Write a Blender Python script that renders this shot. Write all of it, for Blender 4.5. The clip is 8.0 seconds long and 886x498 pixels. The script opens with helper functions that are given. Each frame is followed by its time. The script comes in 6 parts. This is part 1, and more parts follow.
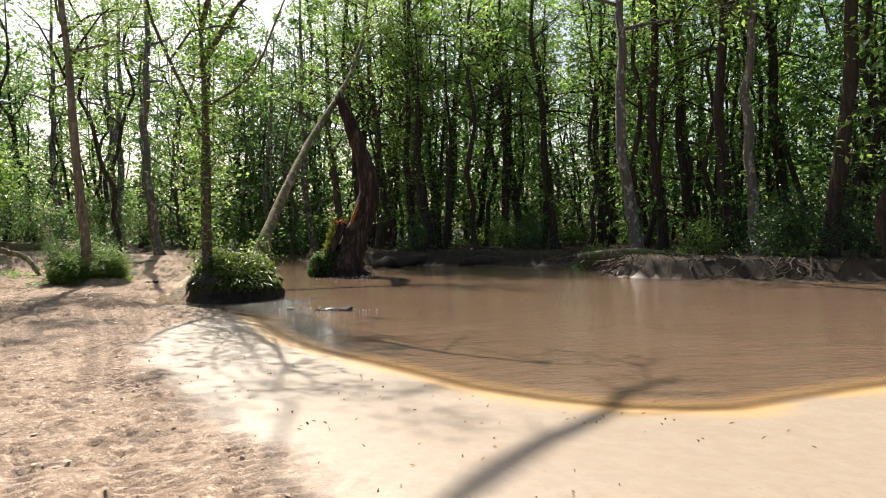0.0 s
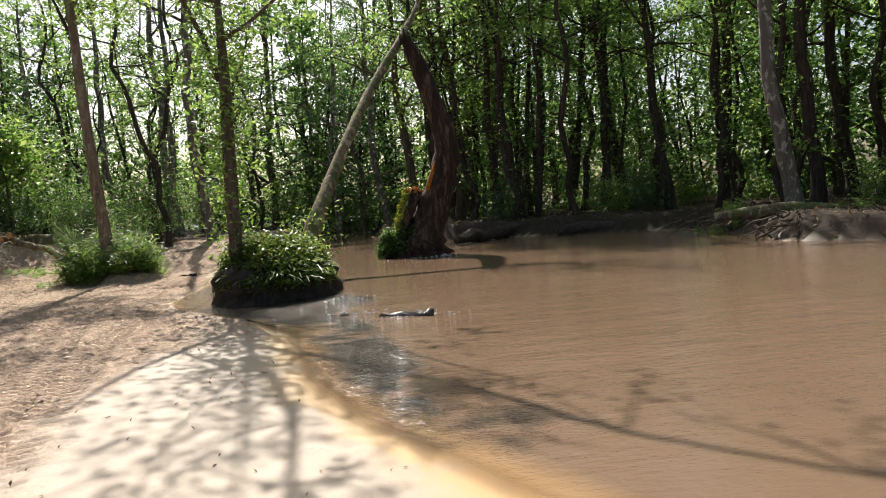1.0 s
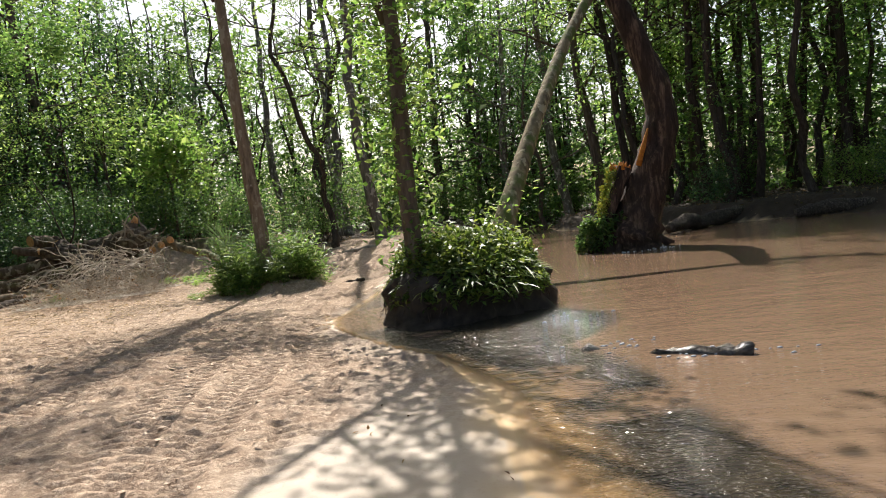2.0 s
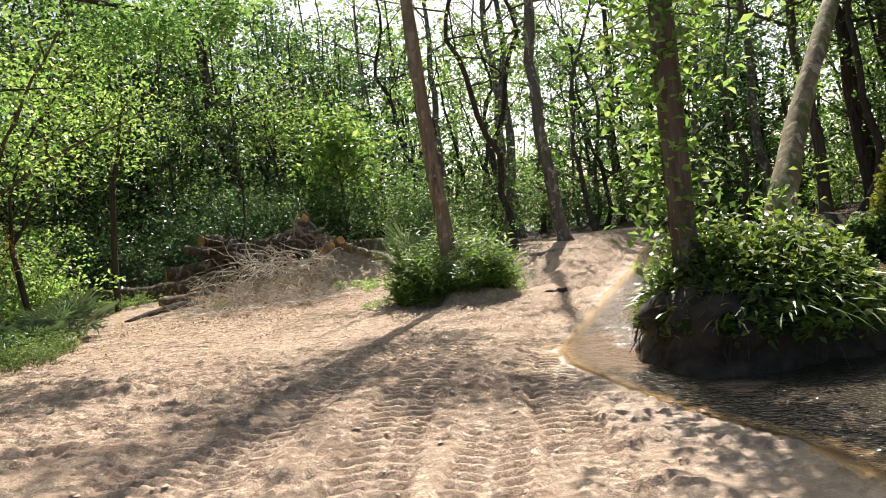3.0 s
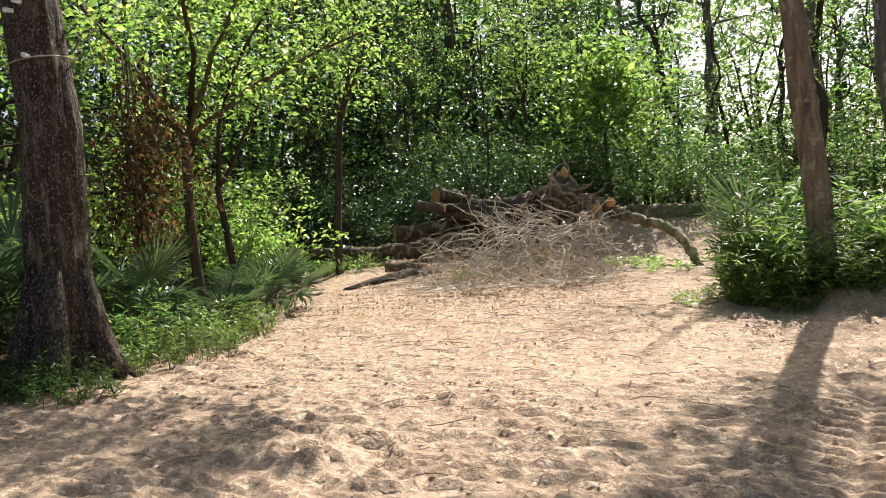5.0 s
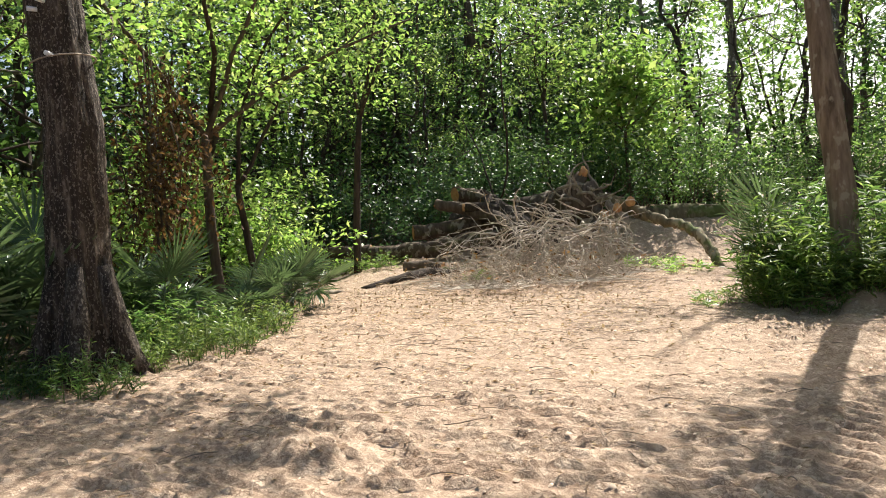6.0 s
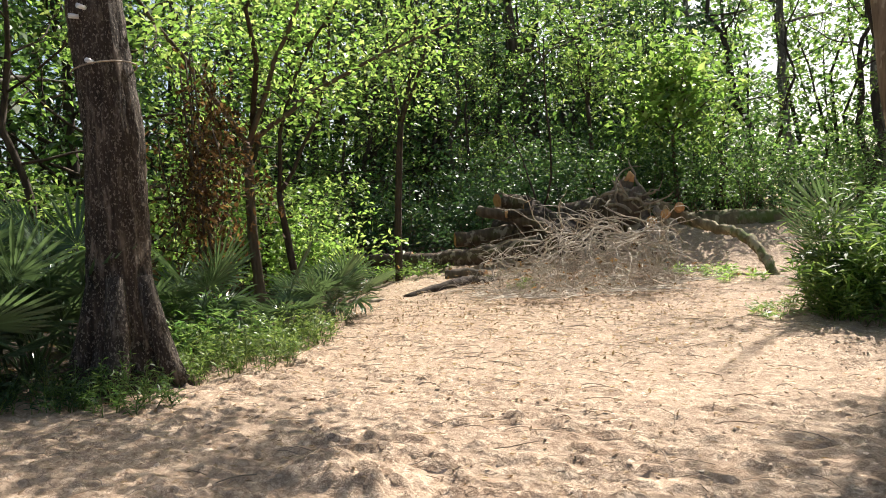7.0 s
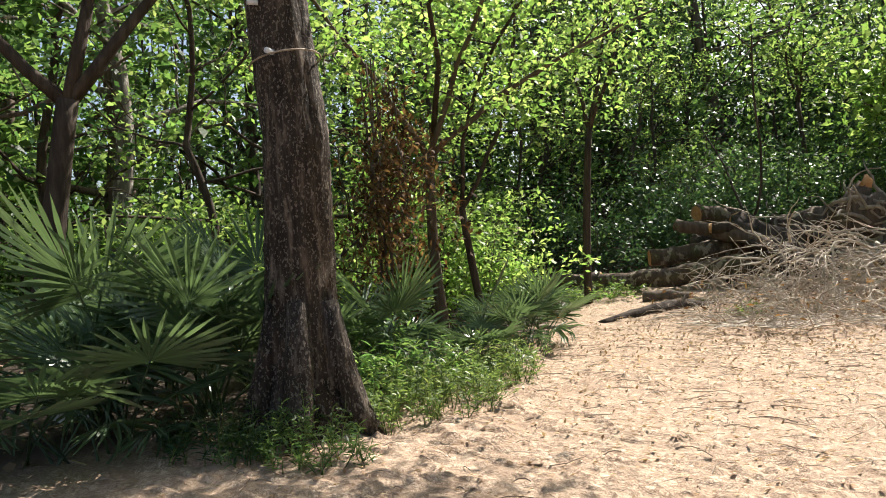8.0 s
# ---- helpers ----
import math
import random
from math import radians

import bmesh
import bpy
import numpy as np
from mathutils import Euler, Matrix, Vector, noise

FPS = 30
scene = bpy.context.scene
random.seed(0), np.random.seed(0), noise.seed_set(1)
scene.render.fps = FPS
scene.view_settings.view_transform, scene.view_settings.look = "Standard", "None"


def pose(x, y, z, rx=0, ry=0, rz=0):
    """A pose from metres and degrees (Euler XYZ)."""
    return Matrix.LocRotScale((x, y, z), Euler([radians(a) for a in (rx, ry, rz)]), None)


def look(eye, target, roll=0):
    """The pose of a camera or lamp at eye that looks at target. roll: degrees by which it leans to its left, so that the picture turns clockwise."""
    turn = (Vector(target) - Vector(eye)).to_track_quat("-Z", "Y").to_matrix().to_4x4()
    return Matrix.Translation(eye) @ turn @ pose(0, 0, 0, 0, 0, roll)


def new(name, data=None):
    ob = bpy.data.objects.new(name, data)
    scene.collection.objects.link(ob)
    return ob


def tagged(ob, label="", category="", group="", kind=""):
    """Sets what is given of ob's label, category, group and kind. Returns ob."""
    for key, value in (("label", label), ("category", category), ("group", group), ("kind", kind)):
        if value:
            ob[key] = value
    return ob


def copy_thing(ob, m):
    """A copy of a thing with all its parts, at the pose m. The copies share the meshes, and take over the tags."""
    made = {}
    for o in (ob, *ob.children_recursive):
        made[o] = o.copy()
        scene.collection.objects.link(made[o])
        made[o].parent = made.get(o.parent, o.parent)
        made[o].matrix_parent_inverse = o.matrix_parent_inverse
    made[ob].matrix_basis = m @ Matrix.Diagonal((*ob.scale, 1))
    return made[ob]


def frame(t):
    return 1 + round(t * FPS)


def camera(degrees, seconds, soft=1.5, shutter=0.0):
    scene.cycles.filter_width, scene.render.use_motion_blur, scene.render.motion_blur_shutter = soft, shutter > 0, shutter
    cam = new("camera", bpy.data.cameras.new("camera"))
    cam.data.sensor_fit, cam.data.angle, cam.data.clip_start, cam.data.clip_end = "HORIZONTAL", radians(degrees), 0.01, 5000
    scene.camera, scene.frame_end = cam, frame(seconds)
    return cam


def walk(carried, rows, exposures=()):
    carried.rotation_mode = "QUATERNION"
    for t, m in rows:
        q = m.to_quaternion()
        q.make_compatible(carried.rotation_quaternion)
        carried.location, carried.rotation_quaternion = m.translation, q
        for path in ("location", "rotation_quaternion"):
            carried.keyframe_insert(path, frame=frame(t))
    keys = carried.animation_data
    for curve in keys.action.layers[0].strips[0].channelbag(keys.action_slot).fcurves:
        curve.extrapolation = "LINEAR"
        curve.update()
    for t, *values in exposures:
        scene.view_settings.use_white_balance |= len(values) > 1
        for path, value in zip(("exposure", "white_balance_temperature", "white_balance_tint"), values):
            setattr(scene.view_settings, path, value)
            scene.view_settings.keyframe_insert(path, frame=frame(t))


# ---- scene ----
cam = camera(62.0, 8.0, soft=1.0)
PATH = [
    (0, (-0.165, -0.798, 1.710), (0.448, 1.105, 1.653), -1.0),
    (0.5, (0.494, 2.182, 1.610), (1.000, 4.114, 1.503), -2.8),
    (1, (0.911, 4.673, 1.569), (1.314, 6.628, 1.441), -4.2),
    (1.5, (0.824, 6.971, 1.506), (1.036, 8.956, 1.384), -5.5),
    (2, (0.448, 9.011, 1.432), (0.418, 11.008, 1.328), -6.7),
    (2.2, (0.259, 9.702, 1.422), (0.126, 11.695, 1.332), -6.9),
    (3.3, (-1.461, 12.991, 1.396), (-1.993, 14.918, 1.359), -6.2),
    (3.5, (-1.920, 13.831, 1.367), (-2.520, 15.738, 1.324), -6.1),
    (4, (-2.965, 15.243, 1.313), (-3.760, 17.077, 1.250), -4.9),
    (4.5, (-3.448, 15.802, 1.321), (-4.372, 17.574, 1.250), -4.0),
    (6, (-3.468, 15.883, 1.308), (-4.499, 17.595, 1.235), -3.3),
    (6.5, (-3.469, 15.907, 1.312), (-4.528, 17.602, 1.245), -3.3),
    (7, (-3.647, 16.075, 1.335), (-4.769, 17.731, 1.284), -3.4),
    (7.5, (-4.032, 16.380, 1.339), (-5.305, 17.923, 1.325), -3.3),
    (8, (-4.846, 16.786, 1.329), (-6.295, 18.165, 1.361), -3.9),
]
EXPOSURES = [(0.0, 0.58), (1.2, 0.5), (2.0, 0.58), (3.5, 0.86), (6.5, 0.88), (8.0, 0.96)]
walk(cam, [(t, look(eye, target, roll)) for t, eye, target, roll in PATH], EXPOSURES)

# ---- light: sun ahead and high, open sky over the creek ----
SUN_ELEV, SUN_AZ = 46.0, 94.0          # degrees; azimuth counted from +x towards +y
world = bpy.data.worlds.new("world")
scene.world = world
world.use_nodes = True
wn = world.node_tree
wn.nodes.clear()
sky = wn.nodes.new("ShaderNodeTexSky")
sky.sky_type, sky.sun_disc = "NISHITA", False
sky.sun_elevation, sky.sun_rotation = radians(SUN_ELEV), radians(90 - SUN_AZ)
sky.dust_density, sky.air_density = 3.0, 1.0
wbg = wn.nodes.new("ShaderNodeBackground")
wbg.inputs["Strength"].default_value = 0.088
wout = wn.nodes.new("ShaderNodeOutputWorld")
wn.links.new(sky.outputs[0], wbg.inputs[0])
wn.links.new(wbg.outputs[0], wout.inputs[0])
sun_data = bpy.data.lights.new("sun", "SUN")
sun_data.energy, sun_data.angle, sun_data.color = 5.0, radians(0.53), (1.0, 0.95, 0.87)
sun = new("sun", sun_data)
sun_way = Vector((math.cos(radians(SUN_AZ)) * math.cos(radians(SUN_ELEV)), math.sin(radians(SUN_AZ)) * math.cos(radians(SUN_ELEV)), math.sin(radians(SUN_ELEV))))
sun.matrix_world = look(sun_way * 100, (0, 0, 0))


# ---- materials ----
def material(name):
    m = bpy.data.materials.new(name)
    m.use_nodes = True
    nt = m.node_tree
    nt.nodes.clear()
    out = nt.nodes.new("ShaderNodeOutputMaterial")
    return m, nt, out


def add(nt, kind, **values):
    n = nt.nodes.new(kind)
    for key, value in values.items():
        n.inputs[key.replace("_", " ")].default_value = value
    return n


def ramp(nt, source, stops):
    r = nt.nodes.new("ShaderNodeValToRGB")
    while len(r.color_ramp.elements) < len(stops):
        r.color_ramp.elements.new(0.5)
    for el, (pos, col) in zip(r.color_ramp.elements, stops):
        el.position, el.color = pos, (*col, 1)
    nt.links.new(source, r.inputs[0])
    return r.outputs[0]


def mixed(nt, factor, a, b, mode="MIX"):
    m = nt.nodes.new("ShaderNodeMix")
    m.data_type, m.blend_type = "RGBA", mode
    for socket, value in ((m.inputs[0], factor), (m.inputs[6], a), (m.inputs[7], b)):
        if isinstance(value, bpy.types.NodeSocket):
            nt.links.new(value, socket)
        elif isinstance(value, (int, float)):
            socket.default_value = value
        else:
            socket.default_value = (*value, 1)
    return m.outputs[2]


def noise_at(nt, scale, detail=4.0, stretch=(1, 1, 1), rough=0.55, space="Object"):
    tc = nt.nodes.new("ShaderNodeTexCoord")
    mp = nt.nodes.new("ShaderNodeMapping")
    mp.inputs["Scale"].default_value = stretch
    nt.links.new(tc.outputs[space], mp.inputs[0])
    n = add(nt, "ShaderNodeTexNoise", Scale=scale, Detail=detail, Roughness=rough)
    nt.links.new(mp.outputs[0], n.inputs["Vector"])
    return n.outputs["Fac"]


def bumped(nt, height, strength, distance=0.02):
    b = add(nt, "ShaderNodeBump", Strength=strength, Distance=distance)
    nt.links.new(height, b.inputs["Height"])
    return b.outputs[0]


def bark_material(name, dark, mid, light, scale=9.0, patches=None, moss=0.0, patch_scale=5.5):
    m, nt, out = material(name)
    p = add(nt, "ShaderNodeBsdfPrincipled", Roughness=0.9)
    p.inputs["Specular IOR Level"].default_value = 0.25
    grain = noise_at(nt, scale, 6, (1, 1, 0.16), 0.65)
    big = noise_at(nt, 1.3, 3, (1, 1, 0.5))
    col = ramp(nt, grain, [(0.32, dark), (0.52, mid), (0.72, light)])
    col = mixed(nt, ramp(nt, big, [(0.35, (0, 0, 0)), (0.65, (0.6, 0.6, 0.6))]), col, mid)
    if patches:
        spots = noise_at(nt, patch_scale, 3, (1, 1, 0.6))
        col = mixed(nt, ramp(nt, spots, [(0.56, (0, 0, 0)), (0.6, (1, 1, 1))]), col, patches)
    if moss:
        ms = noise_at(nt, 2.4, 5)
        col = mixed(nt, ramp(nt, ms, [(0.5, (0, 0, 0)), (0.62, (moss, moss, moss))]), col, (0.10, 0.14, 0.03))
    nt.links.new(col, p.inputs["Base Color"])
    nt.links.new(bumped(nt, grain, 0.9, 0.03), p.inputs["Normal"])
    nt.links.new(p.outputs[0], out.inputs[0])
    return m


def leaf_material(name, a, b, c, glow=0.6, rough=0.42):
    """Leaf: two greens mixed leaf by leaf, light shining through from behind."""
    m, nt, out = material(name)
    geo = nt.nodes.new("ShaderNodeNewGeometry")
    info = nt.nodes.new("ShaderNodeObjectInfo")
    col = ramp(nt, geo.outputs["Random Per Island"], [(0.0, a), (0.5, b), (1.0, c)])
    hsv = add(nt, "ShaderNodeHueSaturation")
    shift = nt.nodes.new("ShaderNodeMapRange")
    shift.inputs[3].default_value, shift.inputs[4].default_value = 0.75, 1.25
    nt.links.new(info.outputs["Random"], shift.inputs[0])
    bough = nt.nodes.new("ShaderNodeMapRange")
    bough.inputs[1].default_value, bough.inputs[2].default_value = 0.35, 0.65
    bough.inputs[3].default_value, bough.inputs[4].default_value = 0.68, 1.3
    nt.links.new(noise_at(nt, 0.75, 3), bough.inputs[0])
    both = nt.nodes.new("ShaderNodeMath")
    both.operation = "MULTIPLY"
    nt.links.new(shift.outputs[0], both.inputs[0])
    nt.links.new(bough.outputs[0], both.inputs[1])
    nt.links.new(both.outputs[0], hsv.inputs["Value"])
    nt.links.new(col, hsv.inputs["Color"])
    p = add(nt, "ShaderNodeBsdfPrincipled", Roughness=rough)
    p.inputs["Specular IOR Level"].default_value = 0.42
    nt.links.new(hsv.outputs[0], p.inputs["Base Color"])
    tr = nt.nodes.new("ShaderNodeBsdfTranslucent")
    bright = mixed(nt, 1.0, hsv.outputs[0], (1.62, 1.58, 1.02), "MULTIPLY")
    nt.links.new(bright, tr.inputs[0])
    mx = nt.nodes.new("ShaderNodeMixShader")
    mx.inputs[0].default_value = glow
    nt.links.new(p.outputs[0], mx.inputs[1])
    nt.links.new(tr.outputs[0], mx.inputs[2])
    nt.links.new(mx.outputs[0], out.inputs[0])
    return m


def plain_material(name, dark, light, scale=8.0, rough=0.85, bump=0.4, stretch=(1, 1, 1)):
    m, nt, out = material(name)
    p = add(nt, "ShaderNodeBsdfPrincipled", Roughness=rough)
    p.inputs["Specular IOR Level"].default_value = 0.3
    g = noise_at(nt, scale, 6, stretch, 0.65)
    nt.links.new(ramp(nt, g, [(0.3, dark), (0.7, light)]), p.inputs["Base Color"])
    nt.links.new(bumped(nt, g, bump, 0.02), p.inputs["Normal"])
    nt.links.new(p.outputs[0], out.inputs[0])
    return m


BARK = bark_material("bark_brown", (0.05, 0.035, 0.025), (0.13, 0.095, 0.07), (0.24, 0.19, 0.15))
BARK_DARK = bark_material("bark_dark", (0.025, 0.018, 0.014), (0.07, 0.05, 0.038), (0.14, 0.11, 0.085), 11)
BARK_GREY = bark_material("bark_grey", (0.07, 0.06, 0.05), (0.17, 0.145, 0.12), (0.3, 0.27, 0.23), 9, (0.42, 0.38, 0.33))
BARK_TAN = bark_material("bark_tan", (0.09, 0.06, 0.04), (0.23, 0.165, 0.115), (0.36, 0.28, 0.21), 12, (0.33, 0.27, 0.2))
BARK_MOSSY = bark_material("bark_mossy", (0.06, 0.048, 0.028), (0.2, 0.155, 0.088), (0.38, 0.31, 0.19), 8, (0.4, 0.34, 0.22), 0.8)
BARK_LOG = bark_material("bark_felled", (0.035, 0.025, 0.02), (0.11, 0.075, 0.052), (0.26, 0.19, 0.14), 12, (0.3, 0.24, 0.18), 0.25, 7)
BARK_THICK = bark_material("bark_furrowed", (0.01, 0.0075, 0.006), (0.046, 0.034, 0.026), (0.23, 0.18, 0.14), 19, (0.17, 0.14, 0.115), 0.0, 60)
STUMP_WOOD = bark_material("weathered_stump_wood", (0.01, 0.007, 0.006), (0.052, 0.033, 0.025), (0.27, 0.175, 0.125), 7)
DEAD_WOOD = plain_material("dead_wood", (0.16, 0.12, 0.09), (0.42, 0.35, 0.27), 10, 0.85, 0.6, (1, 1, 0.3))
TWIG_WOOD = plain_material("dry_twigs", (0.24, 0.19, 0.145), (0.66, 0.58, 0.48), 3, 0.85, 0.3)
LITTER_TWIG = plain_material("strewn_twigs", (0.19, 0.14, 0.1), (0.46, 0.37, 0.29), 3, 0.85, 0.3)
CUT_WOOD = plain_material("cut_wood", (0.42, 0.2, 0.08), (0.62, 0.36, 0.17), 14, 0.75, 0.3)
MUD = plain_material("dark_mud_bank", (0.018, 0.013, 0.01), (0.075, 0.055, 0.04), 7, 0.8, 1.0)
MOSS = leaf_material("moss", (0.12, 0.17, 0.03), (0.25, 0.3, 0.05), (0.4, 0.36, 0.07), 0.25, 0.9)
ORANGE_ROT = plain_material("orange_rotten_wood", (0.3, 0.09, 0.02), (0.65, 0.28, 0.05), 12, 0.9, 0.8)
LEAF = leaf_material("leaf_green", (0.0497, 0.109, 0.03891), (0.0992, 0.186, 0.05696), (0.185, 0.27, 0.1037))
LEAF_LIGHT = leaf_material("leaf_light_green", (0.101, 0.194, 0.05299), (0.176, 0.285, 0.07949), (0.302, 0.376, 0.1589), 0.62)
LEAF_DARK = leaf_material("leaf_dark_green", (0.0265, 0.0665, 0.03226), (0.0588, 0.12, 0.05376), (0.11, 0.18, 0.08064), 0.4)
LEAF_WEED = leaf_material("leaf_weed_green", (0.07, 0.125, 0.03328), (0.14, 0.22, 0.064), (0.25, 0.31, 0.1088), 0.45)
LEAF_PALM = leaf_material("leaf_palmetto", (0.02, 0.048, 0.023), (0.055, 0.1, 0.048), (0.24, 0.3, 0.19), 0.3, 0.28)
LEAF_DRY = leaf_material("leaf_dead_brown", (0.06, 0.028, 0.014), (0.14, 0.075, 0.035), (0.3, 0.18, 0.09), 0.3, 0.8)
LITTER = leaf_material("leaf_litter", (0.2, 0.13, 0.08), (0.33, 0.23, 0.15), (0.5, 0.38, 0.27), 0.3, 0.85)
FOREST_LITTER = leaf_material("forest_leaf_litter", (0.07, 0.045, 0.03), (0.15, 0.1, 0.065), (0.3, 0.21, 0.14), 0.2, 0.85)
STRAW = leaf_material("dry_grass", (0.22, 0.18, 0.08), (0.38, 0.31, 0.15), (0.5, 0.43, 0.22), 0.3, 0.8)
WHITE_FILM = plain_material("white_plastic_bag", (0.6, 0.62, 0.66), (0.85, 0.86, 0.88), 9, 0.35, 0.8)
BLUE_FILM = plain_material("blue_plastic", (0.03, 0.12, 0.42), (0.1, 0.25, 0.6), 9, 0.4, 0.5)


def ground_material():
    """Sand and forest floor: attributes wet and wood give how far each spot is from the water and how far in the forest."""
    m, nt, out = material("sand_and_forest_floor")
    p = add(nt, "ShaderNodeBsdfPrincipled")
    wet = nt.nodes.new("ShaderNodeAttribute")
    wet.attribute_name = "wet"
    wood = nt.nodes.new("ShaderNodeAttribute")
    wood.attribute_name = "wood"
    fine = noise_at(nt, 55, 5, rough=0.7)
    mid = noise_at(nt, 3.0, 5)
    large = noise_at(nt, 0.35, 4)
    dry = mixed(nt, mid, (0.6, 0.45, 0.335), (0.74, 0.59, 0.45))
    dry = mixed(nt, 1.0, dry, ramp(nt, fine, [(0.3, (0.8, 0.78, 0.76)), (0.62, (1.05, 1.03, 1.0))]), "MULTIPLY")
    # small shadows of crumbs and lumps, put into the sand colour as dark spots
    crumbs = noise_at(nt, 21, 5, (1.0, 0.7, 1), 0.7)
    coarse = noise_at(nt, 6.5, 4, (1.0, 0.75, 1), 0.6)
    sparse = ramp(nt, large, [(0.35, (0.45, 0.45, 0.45)), (0.6, (1, 1, 1))])
    crumb_shade = mixed(nt, 1.0, ramp(nt, crumbs, [(0.385, (0.9, 0.9, 0.9)), (0.425, (0, 0, 0))]), sparse, "MULTIPLY")
    dry = mixed(nt, crumb_shade, dry, (0.19, 0.115, 0.072))
    dry = mixed(nt, ramp(nt, coarse, [(0.33, (0.7, 0.7, 0.7)), (0.41, (0, 0, 0))]), dry, (0.23, 0.145, 0.09))
    # clods, with the shade in their gaps put into the colour
    warp = nt.nodes.new("ShaderNodeTexCoord")
    bend = add(nt, "ShaderNodeTexNoise", Scale=5.0, Detail=3.0)
    nt.links.new(warp.outputs["Object"], bend.inputs["Vector"])
    moved = mixed(nt, 0.12, warp.outputs["Object"], bend.outputs["Color"], "ADD")
    clods = []
    for size in (11.0, 30.0):
        v = add(nt, "ShaderNodeTexVoronoi", Scale=size)
        nt.links.new(moved, v.inputs["Vector"])
        clods.append(v.outputs["Distance"])
    heap = nt.nodes.new("ShaderNodeMath")
    heap.operation = "MULTIPLY_ADD"
    heap.inputs[1].default_value = 0.5
    nt.links.new(clods[1], heap.inputs[0])
    nt.links.new(clods[0], heap.inputs[2])
    # gaps between clods darkened in the colour, standing in for shade
    dry = mixed(nt, ramp(nt, heap.outputs[0], [(0.5, (0, 0, 0)), (0.8, (0.55, 0.55, 0.55))]), dry, (0.36, 0.245, 0.165))
    # thin grooves drawn as dark strokes, their shadow put into the colour
    shaded_cracks = []
    for size, thin in ((8.0, 0.03), (19.0, 0.045)):
        n = noise_at(nt, size, 5, (0.8, 1.25, 1), 0.6)
        off = nt.nodes.new("ShaderNodeMath")
        off.operation = "SUBTRACT"
        off.inputs[1].default_value = 0.5
        nt.links.new(n, off.inputs[0])
        fold = nt.nodes.new("ShaderNodeMath")
        fold.operation = "ABSOLUTE"
        nt.links.new(off.outputs[0], fold.inputs[0])
        shaded_cracks.append(ramp(nt, fold.outputs[0], [(0.0, (1, 1, 1)), (thin * 0.4, (0.75, 0.75, 0.75)), (thin, (0, 0, 0))]))
    shaded_crack = mixed(nt, 1.0, shaded_cracks[0], shaded_cracks[1], "LIGHTEN")
    shaded_crack = mixed(nt, 1.0, shaded_crack, ramp(nt, mid, [(0.3, (0.25, 0.25, 0.25)), (0.6, (0.85, 0.85, 0.85))]), "MULTIPLY")
    dry = mixed(nt, shaded_crack, dry, (0.25, 0.16, 0.105))
    damp = mixed(nt, large, (0.39, 0.305, 0.225), (0.49, 0.395, 0.3))
    damp = mixed(nt, ramp(nt, mid, [(0.4, (0, 0, 0)), (0.75, (0.35, 0.35, 0.35))]), damp, (0.42, 0.28, 0.17))
    # the same crumb shadows in the colour, weaker on damp sand
    damp = mixed(nt, ramp(nt, crumbs, [(0.36, (0.5, 0.5, 0.5)), (0.42, (0, 0, 0))]), damp, (0.33, 0.23, 0.155))
    damp = mixed(nt, ramp(nt, coarse, [(0.42, (0.45, 0.45, 0.45)), (0.62, (0, 0, 0))]), damp, (0.36, 0.265, 0.19))
    col = mixed(nt, wet.outputs["Fac"], dry, damp)
    turned = nt.nodes.new("ShaderNodeAttribute")
    turned.attribute_name = "turned"
    col = mixed(nt, turned.outputs["Fac"], col, (0.34, 0.225, 0.15))
    under = nt.nodes.new("ShaderNodeAttribute")
    under.attribute_name = "under"
    col = mixed(nt, under.outputs["Fac"], col, (0.58, 0.37, 0.17))
    floor = mixed(nt, mid, (0.026, 0.018, 0.012), (0.095, 0.066, 0.045))
    col = mixed(nt, wood.outputs["Fac"], col, floor)
    nt.links.new(col, p.inputs["Base Color"])
    rg = nt.nodes.new("ShaderNodeMapRange")
    rg.inputs[3].default_value, rg.inputs[4].default_value = 0.92, 0.48
    nt.links.new(wet.outputs["Fac"], rg.inputs[0])
    nt.links.new(rg.outputs[0], p.inputs["Roughness"])
    p.inputs["Specular IOR Level"].default_value = 0.33
    clump = nt.nodes.new("ShaderNodeMath")
    clump.operation = "MULTIPLY_ADD"
    clump.inputs[1].default_value = -0.55
    nt.links.new(heap.outputs[0], clump.inputs[0])
    nt.links.new(crumbs, clump.inputs[2])
    sunk = nt.nodes.new("ShaderNodeMath")
    sunk.operation = "MULTIPLY_ADD"
    sunk.inputs[1].default_value = -0.35
    nt.links.new(shaded_crack, sunk.inputs[0])
    nt.links.new(clump.outputs[0], sunk.inputs[2])
    clod = sunk.outputs[0]
    total = nt.nodes.new("ShaderNodeMath")
    total.operation = "MULTIPLY_ADD"
    total.inputs[1].default_value = 0.35
    nt.links.new(fine, total.inputs[0])
    nt.links.new(clod, total.inputs[2])
    bp = add(nt, "ShaderNodeBump", Distance=0.12)
    st = nt.nodes.new("ShaderNodeMapRange")
    st.inputs[3].default_value, st.inputs[4].default_value = 0.42, 0.04
    nt.links.new(wet.outputs["Fac"], st.inputs[0])
    nt.links.new(st.outputs[0], bp.inputs["Strength"])
    nt.links.new(total.outputs[0], bp.inputs["Height"])
    nt.links.new(bp.outputs[0], p.inputs["Normal"])
    nt.links.new(p.outputs[0], out.inputs[0])
    return m


